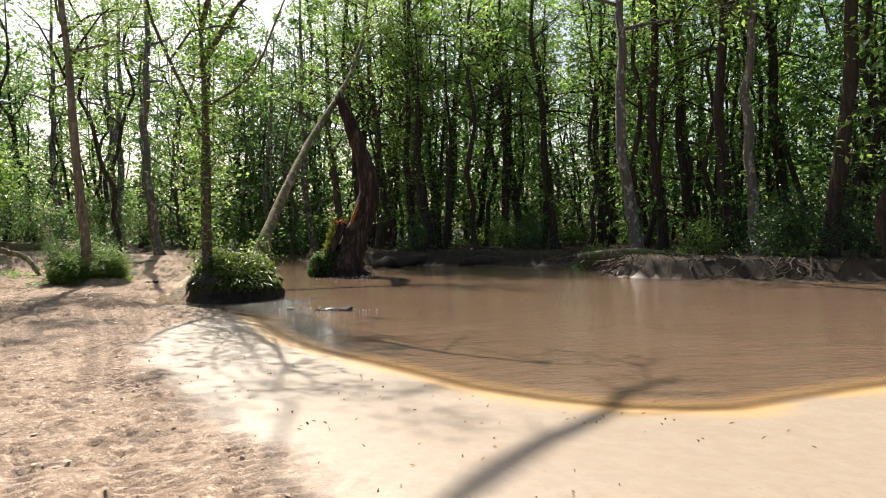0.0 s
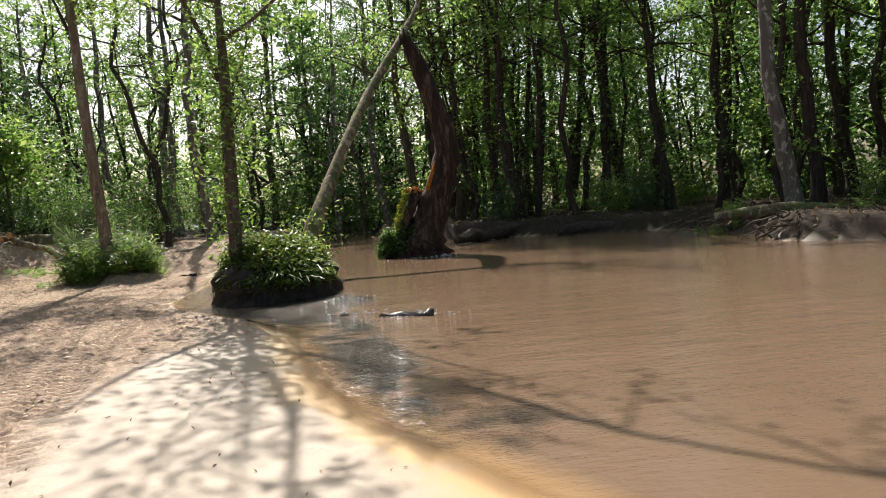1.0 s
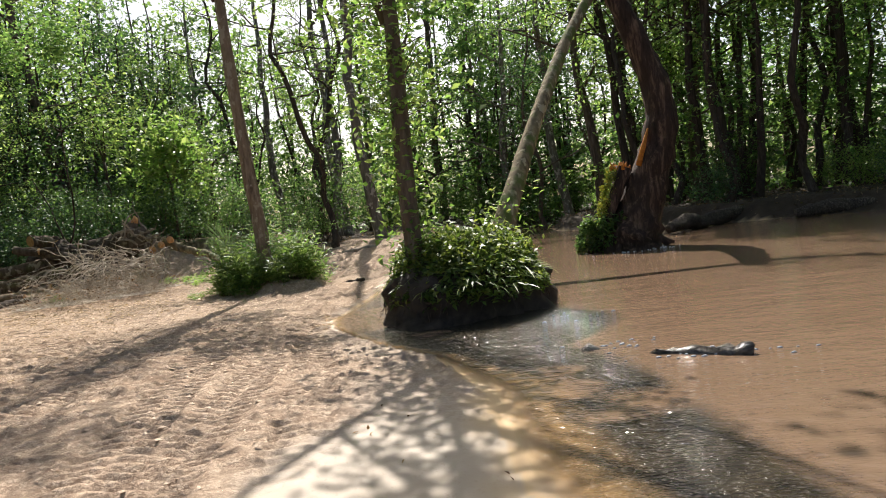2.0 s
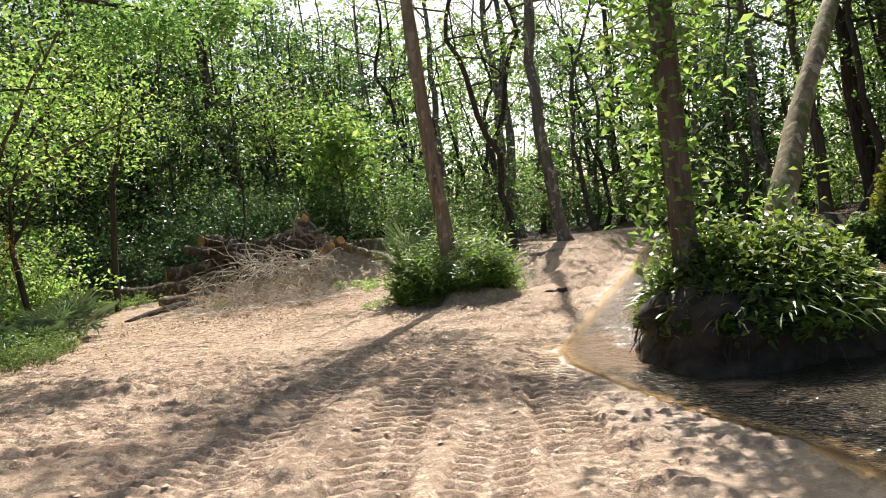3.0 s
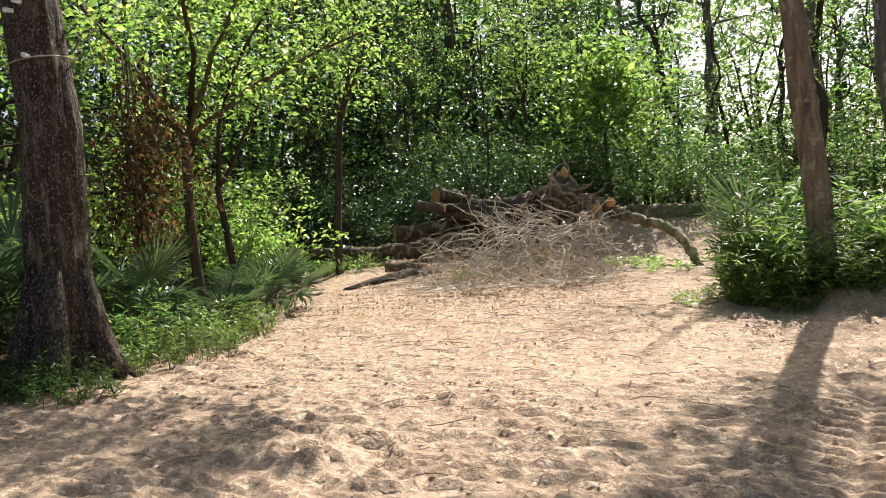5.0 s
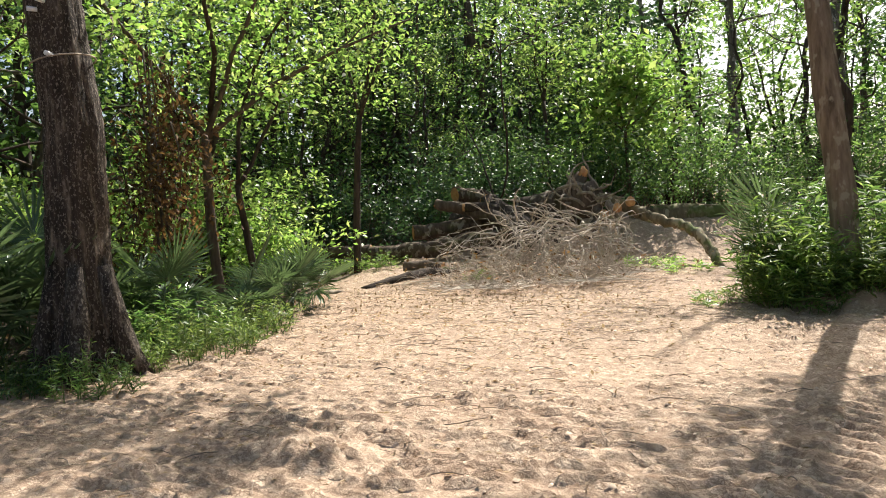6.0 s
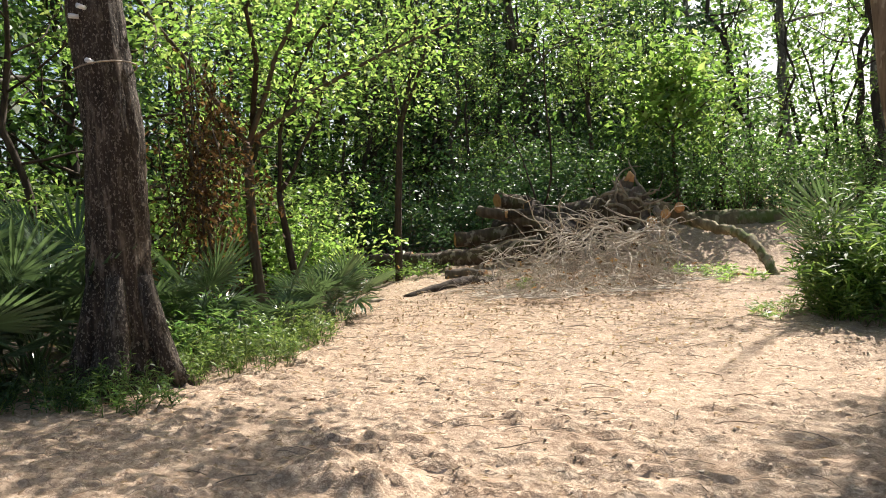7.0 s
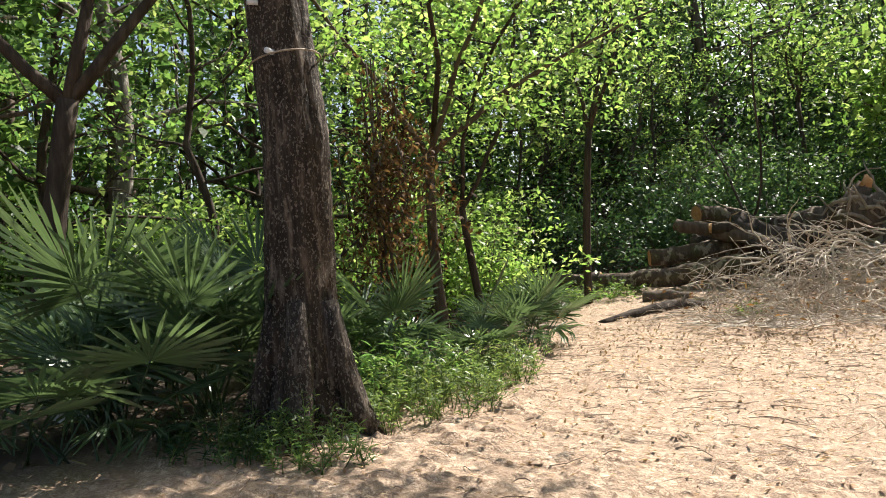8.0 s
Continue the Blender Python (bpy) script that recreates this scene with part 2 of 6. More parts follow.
def water_material():
    """Muddy creek water: clear where it is a finger deep, opaque tan brown where deeper; small ripples."""
    m, nt, out = material("muddy_water")
    p = add(nt, "ShaderNodeBsdfPrincipled", Roughness=0.06, IOR=1.33)
    cloud = noise_at(nt, 0.5, 4, (1, 0.5, 1))
    silt = mixed(nt, cloud, (0.178, 0.113, 0.072), (0.245, 0.16, 0.106))
    deep = nt.nodes.new("ShaderNodeAttribute")
    deep.attribute_name = "depth"
    thin = nt.nodes.new("ShaderNodeMapRange")
    thin.inputs[1].default_value, thin.inputs[2].default_value = 0.01, 0.07
    nt.links.new(deep.outputs["Fac"], thin.inputs[0])
    stream = nt.nodes.new("ShaderNodeAttribute")
    stream.attribute_name = "flow"
    # clearer stream water; its dark colour also stands in for reflected trees
    clear = ramp(nt, stream.outputs["Fac"], [(0.25, (0, 0, 0)), (0.6, (0.92, 0.92, 0.92))])
    body = mixed(nt, thin.outputs[0], (0.5, 0.3, 0.13), mixed(nt, clear, silt, (0.04, 0.034, 0.023)))
    nt.links.new(body, p.inputs["Base Color"])
    mr = nt.nodes.new("ShaderNodeMapRange")
    mr.inputs[1].default_value, mr.inputs[2].default_value = 0.008, 0.04
    mr.inputs[3].default_value, mr.inputs[4].default_value = 0.0, 1.0
    nt.links.new(deep.outputs["Fac"], mr.inputs[0])
    nt.links.new(mr.outputs[0], p.inputs["Alpha"])
    small = noise_at(nt, 7.0, 3, (0.7, 1.7, 1))
    long = noise_at(nt, 1.2, 2, (0.5, 1.4, 1))
    crisp = noise_at(nt, 11.0, 2, (0.8, 1.3, 1))
    fold = nt.nodes.new("ShaderNodeMath")
    fold.operation = "PINGPONG"
    fold.inputs[1].default_value = 0.16
    nt.links.new(crisp, fold.inputs[0])
    flow = nt.nodes.new("ShaderNodeAttribute")
    flow.attribute_name = "flow"
    riffle = nt.nodes.new("ShaderNodeMath")
    riffle.operation = "MULTIPLY"
    nt.links.new(fold.outputs[0], riffle.inputs[0])
    nt.links.new(flow.outputs["Fac"], riffle.inputs[1])
    s = nt.nodes.new("ShaderNodeMath")
    s.operation = "MULTIPLY_ADD"
    s.inputs[1].default_value = 0.45
    nt.links.new(small, s.inputs[0])
    nt.links.new(long, s.inputs[2])
    both = nt.nodes.new("ShaderNodeMath")
    both.operation = "MULTIPLY_ADD"
    both.inputs[1].default_value = 3.0
    nt.links.new(riffle.outputs[0], both.inputs[0])
    nt.links.new(s.outputs[0], both.inputs[2])
    nt.links.new(bumped(nt, both.outputs[0], 0.5, 0.06), p.inputs["Normal"])
    nt.links.new(p.outputs[0], out.inputs[0])
    return m


CLOD = leaf_material("sand_crust", (0.4, 0.28, 0.2), (0.54, 0.4, 0.29), (0.68, 0.53, 0.4), 0.0, 0.9)
GROUND = ground_material()
WATER = water_material()


# ---- mesh helpers ----
def rng(seed):
    return np.random.default_rng(seed)


def put(name, mesh, mat, parent=None, label="", smooth=True):
    mesh.materials.append(mat)
    if smooth:
        mesh.shade_smooth()
    ob = new(name, mesh)
    if parent is not None:
        ob.parent = parent
    if label:
        ob["label"] = label
    return ob


def part(name, bm, mat, parent, label="", smooth=True):
    mesh = bpy.data.meshes.new(name)
    bm.to_mesh(mesh)
    bm.free()
    return put(name, mesh, mat, parent, label, smooth)


def base(name, place, label, category, group="", turn=0.0):
    ob = new(name)
    ob.empty_display_size = 0.1
    ob.matrix_world = pose(*place, 0, 0, turn)
    return tagged(ob, label, category, group)


class Soup:
    """Gathers vertices and faces of one mesh."""

    def __init__(self):
        self.v, self.f, self.n = [], [], 0

    def take(self, verts, faces):
        self.v.append(np.asarray(verts, float).reshape(-1, 3))
        self.f.extend([[i + self.n for i in face] for face in faces])
        self.n += len(self.v[-1])

    def tube(self, pts, radii, sides=7, seed=0, lump=0.0, cap=True, squash=1.0, ridge=0.0):
        """A tapering limb along pts."""
        pts = np.asarray(pts, float)
        k = len(pts)
        tang = np.gradient(pts, axis=0)
        tang /= np.linalg.norm(tang, axis=1, keepdims=True) + 1e-9
        r = rng(seed)
        ref = np.array([0.0, 0.0, 1.0]) if abs(tang[0][2]) < 0.8 else np.array([1.0, 0.0, 0.0])
        ang = np.linspace(0, 2 * np.pi, sides, endpoint=False)
        verts = []
        wob = r.normal(0, lump, (k, sides)) if lump else np.zeros((k, sides))
        if ridge:      # long furrows that wander and break up along the bark
            run = np.cumsum(np.r_[0, np.linalg.norm(np.diff(pts, axis=0), axis=1)])[:, None]
            for waves, pitch, amount in ((13, 0.9, 1.0), (21, 0.5, 0.8), (5, 2.5, 1.2)):
                wob = wob + ridge * amount * (np.abs(np.sin(waves * ang[None] / 2 + 0.9 * np.sin(run / pitch * 3 + waves))) - 0.5)
        for i in range(k):
            a = np.cross(tang[i], ref)
            a /= np.linalg.norm(a) + 1e-9
            b = np.cross(tang[i], a)
            rad = radii[i] * (1 + wob[i])
            verts.append(pts[i] + np.outer(np.cos(ang) * rad, a) + np.outer(np.sin(ang) * rad * squash, b))
        faces = []
        for i in range(k - 1):
            for j in range(sides):
                j2 = (j + 1) % sides
                faces.append((i * sides + j, i * sides + j2, (i + 1) * sides + j2, (i + 1) * sides + j))
        if cap:
            faces.append(tuple(range((k - 1) * sides, k * sides)))
            faces.append(tuple(range(sides - 1, -1, -1)))
        self.take(np.concatenate(verts), faces)

    def leaves(self, centres, length, width, seed, droop=0.2, spread=0.9, ahead=None):
        """Lozenge leaves round the centres, lying roughly flat and folded along the middle."""
        r = rng(seed)
        c = np.asarray(centres, float).reshape(-1, 3)
        n = len(c)
        if not n:
            return
        d = r.normal(0, 1, (n, 3)) if ahead is None else np.asarray(ahead) + r.normal(0, 0.35, (n, 3))
        d[:, 2] = d[:, 2] * (1 - spread * 0.5) - droop
        d /= np.linalg.norm(d, axis=1, keepdims=True) + 1e-9
        up = r.normal(0, spread * 0.55, (n, 3)) + (0, 0, 1)
        s = np.cross(d, up)
        s /= np.linalg.norm(s, axis=1, keepdims=True) + 1e-9
        nrm = np.cross(s, d)
        L = length * r.uniform(0.65, 1.25, (n, 1))
        W = width * r.uniform(0.7, 1.2, (n, 1))
        v = np.stack([c - d * L / 2, c + s * W / 2 + nrm * W * 0.18 + d * L * 0.05, c + d * L / 2 - nrm * L * 0.1, c - s * W / 2 + nrm * W * 0.18 + d * L * 0.05], 1)
        self.v.append(v.reshape(-1, 3))
        first = self.n + 4 * np.arange(n)
        self.f.extend(np.stack([first, first + 1, first + 2, first + 3], 1).tolist())
        self.n += 4 * n

    def mesh(self, name):
        m = bpy.data.meshes.new(name)
        v = np.concatenate(self.v) if self.v else np.zeros((0, 3))
        m.from_pydata(v.tolist(), [], self.f)
        m.update()
        return m


def wander(start, way, length, steps, seed, bend=0.15, rise=0.0):
    """A limb's line: from start along way, bending at random and rising or sinking."""
    r = rng(seed)
    p, d = np.array(start, float), np.array(way, float)
    d /= np.linalg.norm(d)
    pts = [p.copy()]
    for _ in range(steps):
        d = d + r.normal(0, bend, 3) + (0, 0, rise)
        d /= np.linalg.norm(d)
        p = p + d * length / steps
        pts.append(p.copy())
    return np.array(pts)


# ---- the lie of the land ----
WATER_Z = -0.08
WEST_SHORE = [(6.5, 53), (3.0, 50.5), (0.9, 46), (-0.1, 36), (-0.4, 31), (-1.0, 26), (-1.35, 22.5), (-1.6, 20.4), (-1.45, 19.6), (-0.62, 17.7), (0.1, 16.6), (0.55, 14.9), (0.66, 13), (0.84, 11.4), (1.22, 10.15), (1.53, 9.3), (1.95, 8.2),
              (2.4, 6.9), (3.0, 5.98), (3.58, 5.36), (4.2, 5.02), (4.7, 4.86), (5.6, 5.0), (6.6, 5.12), (9, 5.3), (13, 5.6), (22, 4.5), (40, 2.0)]
EAST_SHORE = [(40, 9.5), (26, 12.5), (18.5, 14.8), (16.8, 17.6), (14.6, 19.4), (13.4, 21.4), (14.6, 25), (15.3, 29), (12.6, 31.6), (9.8, 33.4), (8.0, 34.8), (6.4, 38), (5.2, 42), (5.4, 46), (8.5, 49)]
POND = np.array(WEST_SHORE + EAST_SHORE, float)
WEST = np.array(WEST_SHORE, float)


def lattice(x, y, seed):
    xi, yi = np.floor(x).astype(np.int64), np.floor(y).astype(np.int64)
    fx, fy = x - xi, y - yi
    fx, fy = fx * fx * (3 - 2 * fx), fy * fy * (3 - 2 * fy)

    def h(a, b):
        n = (a * 374761393 + b * 668265263 + seed * 974711) & 0x7FFFFFFF
        n = ((n ^ (n >> 13)) * 1274126177) & 0x7FFFFFFF
        return ((n ^ (n >> 16)) & 0xFFFF) / 65535.0

    return (h(xi, yi) * (1 - fx) + h(xi + 1, yi) * fx) * (1 - fy) + (h(xi, yi + 1) * (1 - fx) + h(xi + 1, yi + 1) * fx) * fy - 0.5


def rough_at(x, y, size, seed=1, octaves=3):
    total = 0
    for k in range(octaves):
        total = total + lattice(x / size * 2 ** k, y / size * 2 ** k, seed + k) / 1.8 ** k
    return total


def pits(x, y, cell, seed, share):
    """Scooped hollows with steep sides, like hoof and boot prints: 1 in the middle, 0 outside."""
    out = np.zeros(np.shape(x))
    cx, cy = np.floor(x / cell), np.floor(y / cell)
    for i in (-1, 0, 1):
        for j in (-1, 0, 1):
            a, b = cx + i, cy + j
            ox, oy = lattice(a, b, seed) + 0.5, lattice(a, b, seed + 1) + 0.5
            on = (lattice(a, b, seed + 2) + 0.5) < share
            size = 0.3 + 0.3 * (lattice(a, b, seed + 3) + 0.5)
            turn = 6.28 * (lattice(a, b, seed + 4) + 0.5)
            dx, dy = x / cell - a - ox, y / cell - b - oy
            u, v = dx * np.cos(turn) + dy * np.sin(turn), dy * np.cos(turn) - dx * np.sin(turn)
            out = np.maximum(out, on * step(1.0, 0.55, np.hypot(u / 1.35, v) / size))
    return out


def to_line(x, y, line, closed=False):
    best = np.full(np.shape(x), 1e9)
    pts = np.vstack([line, line[:1]]) if closed else line
    for (ax, ay), (bx, by) in zip(pts[:-1], pts[1:]):
        dx, dy = bx - ax, by - ay
        s = np.clip(((x - ax) * dx + (y - ay) * dy) / (dx * dx + dy * dy), 0, 1)
        best = np.minimum(best, np.hypot(x - ax - s * dx, y - ay - s * dy))
    return best


def inside(x, y, poly):
    hit = np.zeros(np.shape(x), bool)
    for (ax, ay), (bx, by) in zip(poly, np.roll(poly, -1, 0)):
        cross = (ay > y) != (by > y)
        with np.errstate(divide="ignore", invalid="ignore"):
            hit ^= cross & (x < (bx - ax) * (y - ay) / (by - ay + 1e-12) + ax)
    return hit


def step(a, b, v):
    s = np.clip((v - a) / (b - a), 0, 1)
    return s * s * (3 - 2 * s)


# the sandy track: its middle line, and the clearing where wood has been stacked
TRACK = np.array([(-2.6, -30), (-1.2, -5), (-0.75, 3), (-1.1, 8), (-1.75, 13), (-2.35, 18), (-2.35, 23), (-2.1, 28), (-2.0, 33), (-1.6, 40), (-0.8, 46), (1.4, 51)], float)
CLEARING = np.array([(-30, -30), (-9, -20), (-8.6, -6), (-9.8, 6), (-10.2, 14), (-9.6, 18.2), (-8.9, 20.0), (-9.7, 22.2), (-10.6, 24.2), (-12.2, 26.6), (-13.2, 30), (-10.4, 34.0), (-8.6, 37.2), (-6.0, 37.6), (-5.0, 34), (-4.3, 28), (-3.6, 26.5), (-3.2, 28), (-3.8, 34), (-3.4, 42), (-2.0, 47), (1, 49.5), (6, 50), (20, -10), (20, -30)], float)


def land(x, y):
    """Height of the ground, with how wet, how wooded and how far under water each spot is."""
    x, y = np.asarray(x, float), np.asarray(y, float)
    d = to_line(x, y, POND, True)
    wet_side = inside(x, y, POND)
    dw = to_line(x, y, WEST)
    east = (~wet_side) & (d < dw - 0.05)
    clear = inside(x, y, CLEARING)
    dc = to_line(x, y, CLEARING, True)
    wood = np.where(clear, 0.0, step(0.0, 1.2, dc + 0.5 * rough_at(x, y, 1.1, 41)))
    wood = np.where(east, 1.0, wood)
    # west side: a flat wet apron, then dry churned sand
    apron = WATER_Z + 0.035 * np.minimum(d, 1.3) + 0.055 * step(0.8, 2.6, d) + 0.03 * step(17, 20, y) * step(0, 0.6, d) + 0.07 * step(3, 8, d)
    bank = WATER_Z + 0.62 * step(0.0, 0.85, d + 0.35 * rough_at(x, y, 1.3, 9)) + 0.25 * step(3, 20, d)
    z = np.where(east, bank, apron)
    z = np.where(wet_side, WATER_Z - (0.1 + 0.22 * step(15, 18, y)) * np.minimum(d, 1.0) - 0.25 * step(0.7, 4, d), z)
    z = z + wood * (~east) * (0.10 * step(0, 4, dc) + 0.12 * rough_at(x, y, 2.4, 5))
    z = z + east * 0.14 * rough_at(x, y, 1.9, 6) * step(0.2, 1.0, d)
    shore_wob = 0.5 * rough_at(x, y, 1.6, 77)
    wide = np.interp(y, [4, 8, 12, 16, 18.5, 20, 60], [3.0, 2.3, 1.75, 0.8, 0.3, 0.16, 0.3])
    wet = np.where(wet_side, 1.0, 1 - step(wide - 0.3 * np.minimum(wide, 1), wide + 0.45 * np.minimum(wide, 1), d + 0.5 * np.minimum(wide, 1) * shore_wob + 0.2 * rough_at(x, y, 0.25, 79))) * (~east)
    wet = np.where(wet_side, wet, wet * (1 - 0.7 * step(13.5, 16.0, y)))
    south = step(6.5, 3.0, y) * step(-0.6, 1.0, x)
    wet = np.maximum(wet, south * (1 - wood) * step(-0.2, 0.4, x + 0.35 * rough_at(x, y, 1.2, 31) - 0.15))
    dry = (1 - wet) * (1 - wood) * (~wet_side)
    # churned sand and tyre treads
    near = step(60, 30, np.abs(y))
    lat_best = np.full(x.shape, 1e9)
    side = np.zeros(x.shape)
    run = np.zeros(x.shape)
    total = 0.0
    for (ax, ay), (bx, by) in zip(TRACK[:-1], TRACK[1:]):
        dx, dy = bx - ax, by - ay
        ln = math.hypot(dx, dy)
        s = np.clip(((x - ax) * dx + (y - ay) * dy) / ln ** 2, 0, 1)
        px, py = x - ax - s * dx, y - ay - s * dy
        q = np.hypot(px, py)
        better = q < lat_best
        side = np.where(better, (px * dy - py * dx) / ln, side)
        run = np.where(better, total + s * ln, run)
        lat_best = np.minimum(q, lat_best)
        total += ln
    tread = np.zeros(x.shape)
    rolled = np.zeros(x.shape)
    for offset, width, pitch, flip in ((-1.95, 0.26, 0.17, 1), (-1.1, 0.27, 0.15, -1), (-0.35, 0.28, 0.17, 1), (0.42, 0.27, 0.15, -1), (0.98, 0.26, 0.16, 1)):
        u = (side - offset - 0.22 * np.sin(run * 0.23 + offset * 5)) / width
        on = step(1.0, 0.8, np.abs(u))
        wave = np.sin(2 * np.pi * (run / pitch + flip * 0.75 * np.abs(u)) + 2.2 * rough_at(x, y, 0.6, 15))
        fade = step(-0.4, -0.1, rough_at(x, y, 2.2, 50 + int(offset * 10)))
        rolled = np.maximum(rolled, on * fade)
        tread = tread + on * fade * (0.0125 * np.tanh(2.5 * wave) * step(0.03, 0.15, np.abs(u)) - 0.016)
    hump = rough_at(x, y, 1.3, 25, 2)

    def scale(length, wide, seed, bend):
        """Torn-up scales of sand lying across the track: a steep near face, then a slope falling away."""
        v = y / length + bend * rough_at(x, y, 0.24, seed, 2) + 1.7 * lattice(x / 0.7, y / 0.9, seed + 3)
        u = x / wide + 0.5 * np.floor(v) + 0.9 * rough_at(x, y, 0.2, seed + 5, 2)
        col = np.floor(u)
        v = v + 0.9 * lattice(col + 0.5, np.floor(v * 0.5) + 0.5, seed + 7)
        row = np.floor(v)
        tall = np.clip(1.7 * (lattice(col * 0.73 + 0.31, row * 0.81 + 0.17, seed + 9) + 0.5) - 0.25, 0, 1.1)
        edge = step(0.0, 0.2, u - col) * step(1.0, 0.8, u - col)
        f = v - row
        shade_of = lattice(col * 0.37 + 0.11, row * 0.59 + 0.23, seed + 13) + 0.5
        return tall * edge * step(0.0, 0.15, f) * (1 - f) * 1.15, shade_of * edge
    worn = step(-0.12, 0.2, rough_at(x, y, 1.9, 63, 2) + 0.12)
    wx = x + 0.1 * rough_at(x, y, 0.31, 33, 2)
    wy = y + 0.07 * rough_at(x, y, 0.26, 35, 2)
    big, tint = scale(0.135, 0.2, 311, 0.9)
    little, tint2 = scale(0.085, 0.11, 331, 0.8)
    scales = 0.062 * big * (0.5 + 0.5 * worn) + 0.03 * little
    turned = dry * near * (1 - 0.6 * rolled) * (0.5 + 0.5 * worn) * (0.6 * step(0.5, 0.8, tint) + 0.6 * step(0.55, 0.85, tint2)) * (0.55 + 0.45 * step(-6.5, -4.0, x))
    lumps = 0.03 * np.maximum(0, lattice(wx / 0.13, wy / 0.1, 305) + 0.02) * worn
    churn = 0.028 * hump + scales + lumps - 0.03 * worn * pits(x, y, 0.22, 81, 0.3)
    churn = churn * (0.72 + 0.28 * step(-6.5, -4.0, x))
    ruts = step(3.2, 1.6, np.abs(side + 0.6))
    z = z + dry * near * (0.02 + tread * 2.2 * step(-9, -6, x) + churn * (1 - 0.15 * ruts) * (1 - 0.72 * rolled))
    z = z + 0.3 * step(25.2, 30, y) * step(-6.6, -10.0, x) * (1 - step(34, 44, y))
    z = z + 0.62 * step(31.5, 36.5, y) * step(-4.2, -6.4, x) * (1 - step(40, 52, y))
    z = z + 0.55 * step(29, 39, y) * step(2.5, 0.5, x) * (~wet_side) * (~east) * step(0.1, 1.6, d) * (1 - step(60, 110, y))
    mound = np.hypot((x + 3.75) / 1.2, (y - 26.2) / 1.5) + 0.2 * rough_at(x, y, 0.5, 57)
    z = z + 0.2 * step(1.0, 0.72, mound)
    z = z + 0.11 * step(1.0, 0.0, np.hypot((x + 6.3) / 0.55, (y - 18.9) / 0.3) + 0.5 * rough_at(x, y, 0.25, 59)) 
    z = z + 0.35 * step(60, 200, np.hypot(x, y - 20))
    return z, wet, wood, np.where(wet_side, 1.0, step(0.35, 0.0, d) * 0.8 * step(17, 14.5, y)) * (~east) * step(-0.35, 0.25, rough_at(x, y, 0.8, 91) + np.where(wet_side, 0.25, 0.0)), wet_side, d, np.clip(turned, 0, 0.85)




def spaced(points):
    """Grid lines: (from, to, spacing) stretches joined."""
    out = [points[0][0]]
    for a, b, gap in points:
        n = max(1, round((b - a) / gap))
        out.extend(np.linspace(a, b, n + 1)[1:])
    return np.array(out)


gx = spaced([(-420, -120, 30), (-120, -40, 8), (-40, -14, 1.0), (-14, -9.6, 0.2), (-9.6, -7.5, 0.055), (-7.5, 0.9, 0.035), (0.9, 2.6, 0.08), (2.6, 7, 0.14), (7, 22, 0.35), (22, 50, 2), (50, 120, 8), (120, 420, 30)])
gy = spaced([(-400, -120, 30), (-120, -30, 8), (-30, 0, 0.8), (0, 3, 0.08), (3, 15, 0.038), (15, 17, 0.032), (17, 21.2, 0.023), (21.2, 26, 0.06), (26, 36, 0.16), (36, 50, 0.5), (50, 80, 2), (80, 140, 8), (140, 420, 30)])
XX, YY = np.meshgrid(gx, gy, indexing="xy")
ZZ, WET, WOOD, UNDER, _, _, TURNED = land(XX, YY)
nx, ny = len(gx), len(gy)


def height(x, y):
    """Height of the ground sheet at a spot."""
    i = int(np.clip(np.searchsorted(gx, x) - 1, 0, nx - 2))
    j = int(np.clip(np.searchsorted(gy, y) - 1, 0, ny - 2))
    u, v = (x - gx[i]) / (gx[i + 1] - gx[i]), (y - gy[j]) / (gy[j + 1] - gy[j])
    return float((ZZ[j, i] * (1 - u) + ZZ[j, i + 1] * u) * (1 - v) + (ZZ[j + 1, i] * (1 - u) + ZZ[j + 1, i + 1] * u) * v)


gm = bpy.data.meshes.new("ground")
ids = np.arange(nx * ny).reshape(ny, nx)
quads = np.stack([ids[:-1, :-1], ids[:-1, 1:], ids[1:, 1:], ids[1:, :-1]], -1).reshape(-1, 4)
gm.vertices.add(nx * ny)
gm.vertices.foreach_set("co", np.stack([XX, YY, ZZ], -1).ravel())
gm.loops.add(quads.size)
gm.loops.foreach_set("vertex_index", quads.ravel())
gm.polygons.add(len(quads))
gm.polygons.foreach_set("loop_start", np.arange(0, quads.size, 4))
gm.update(calc_edges=True)
for aname, arr in (("wet", WET), ("wood", WOOD), ("under", UNDER), ("turned", TURNED)):
    gm.attributes.new(aname, "FLOAT", "POINT").data.foreach_set("value", arr.ravel())
tagged(put("ground", gm, GROUND), "tan churned sand with tyre tracks, wet at the creek, leaf litter under trees", "ground", kind="structure")

wx = spaced([(-4, 8, 0.12), (8, 24, 0.8), (24, 42, 3)])
wy = spaced([(2, 26, 0.12), (26, 40, 0.5), (40, 76, 2)])
WXX, WYY = np.meshgrid(wx, wy, indexing="xy")
GZ = land(WXX, WYY)[0]
DEPTH = WATER_Z - GZ
wids = np.arange(DEPTH.size).reshape(DEPTH.shape)
wq = np.stack([wids[:-1, :-1], wids[:-1, 1:], wids[1:, 1:], wids[1:, :-1]], -1).reshape(-1, 4)
wq = wq[(DEPTH.ravel()[wq] > -0.06).any(1)]
used = np.unique(wq)
back = np.full(DEPTH.size, -1)
back[used] = np.arange(len(used))
wm = bpy.data.meshes.new("water")
wv = np.stack([WXX.ravel()[used], WYY.ravel()[used], np.full(len(used), WATER_Z)], 1)
wm.from_pydata(wv.tolist(), [], back[wq].tolist())
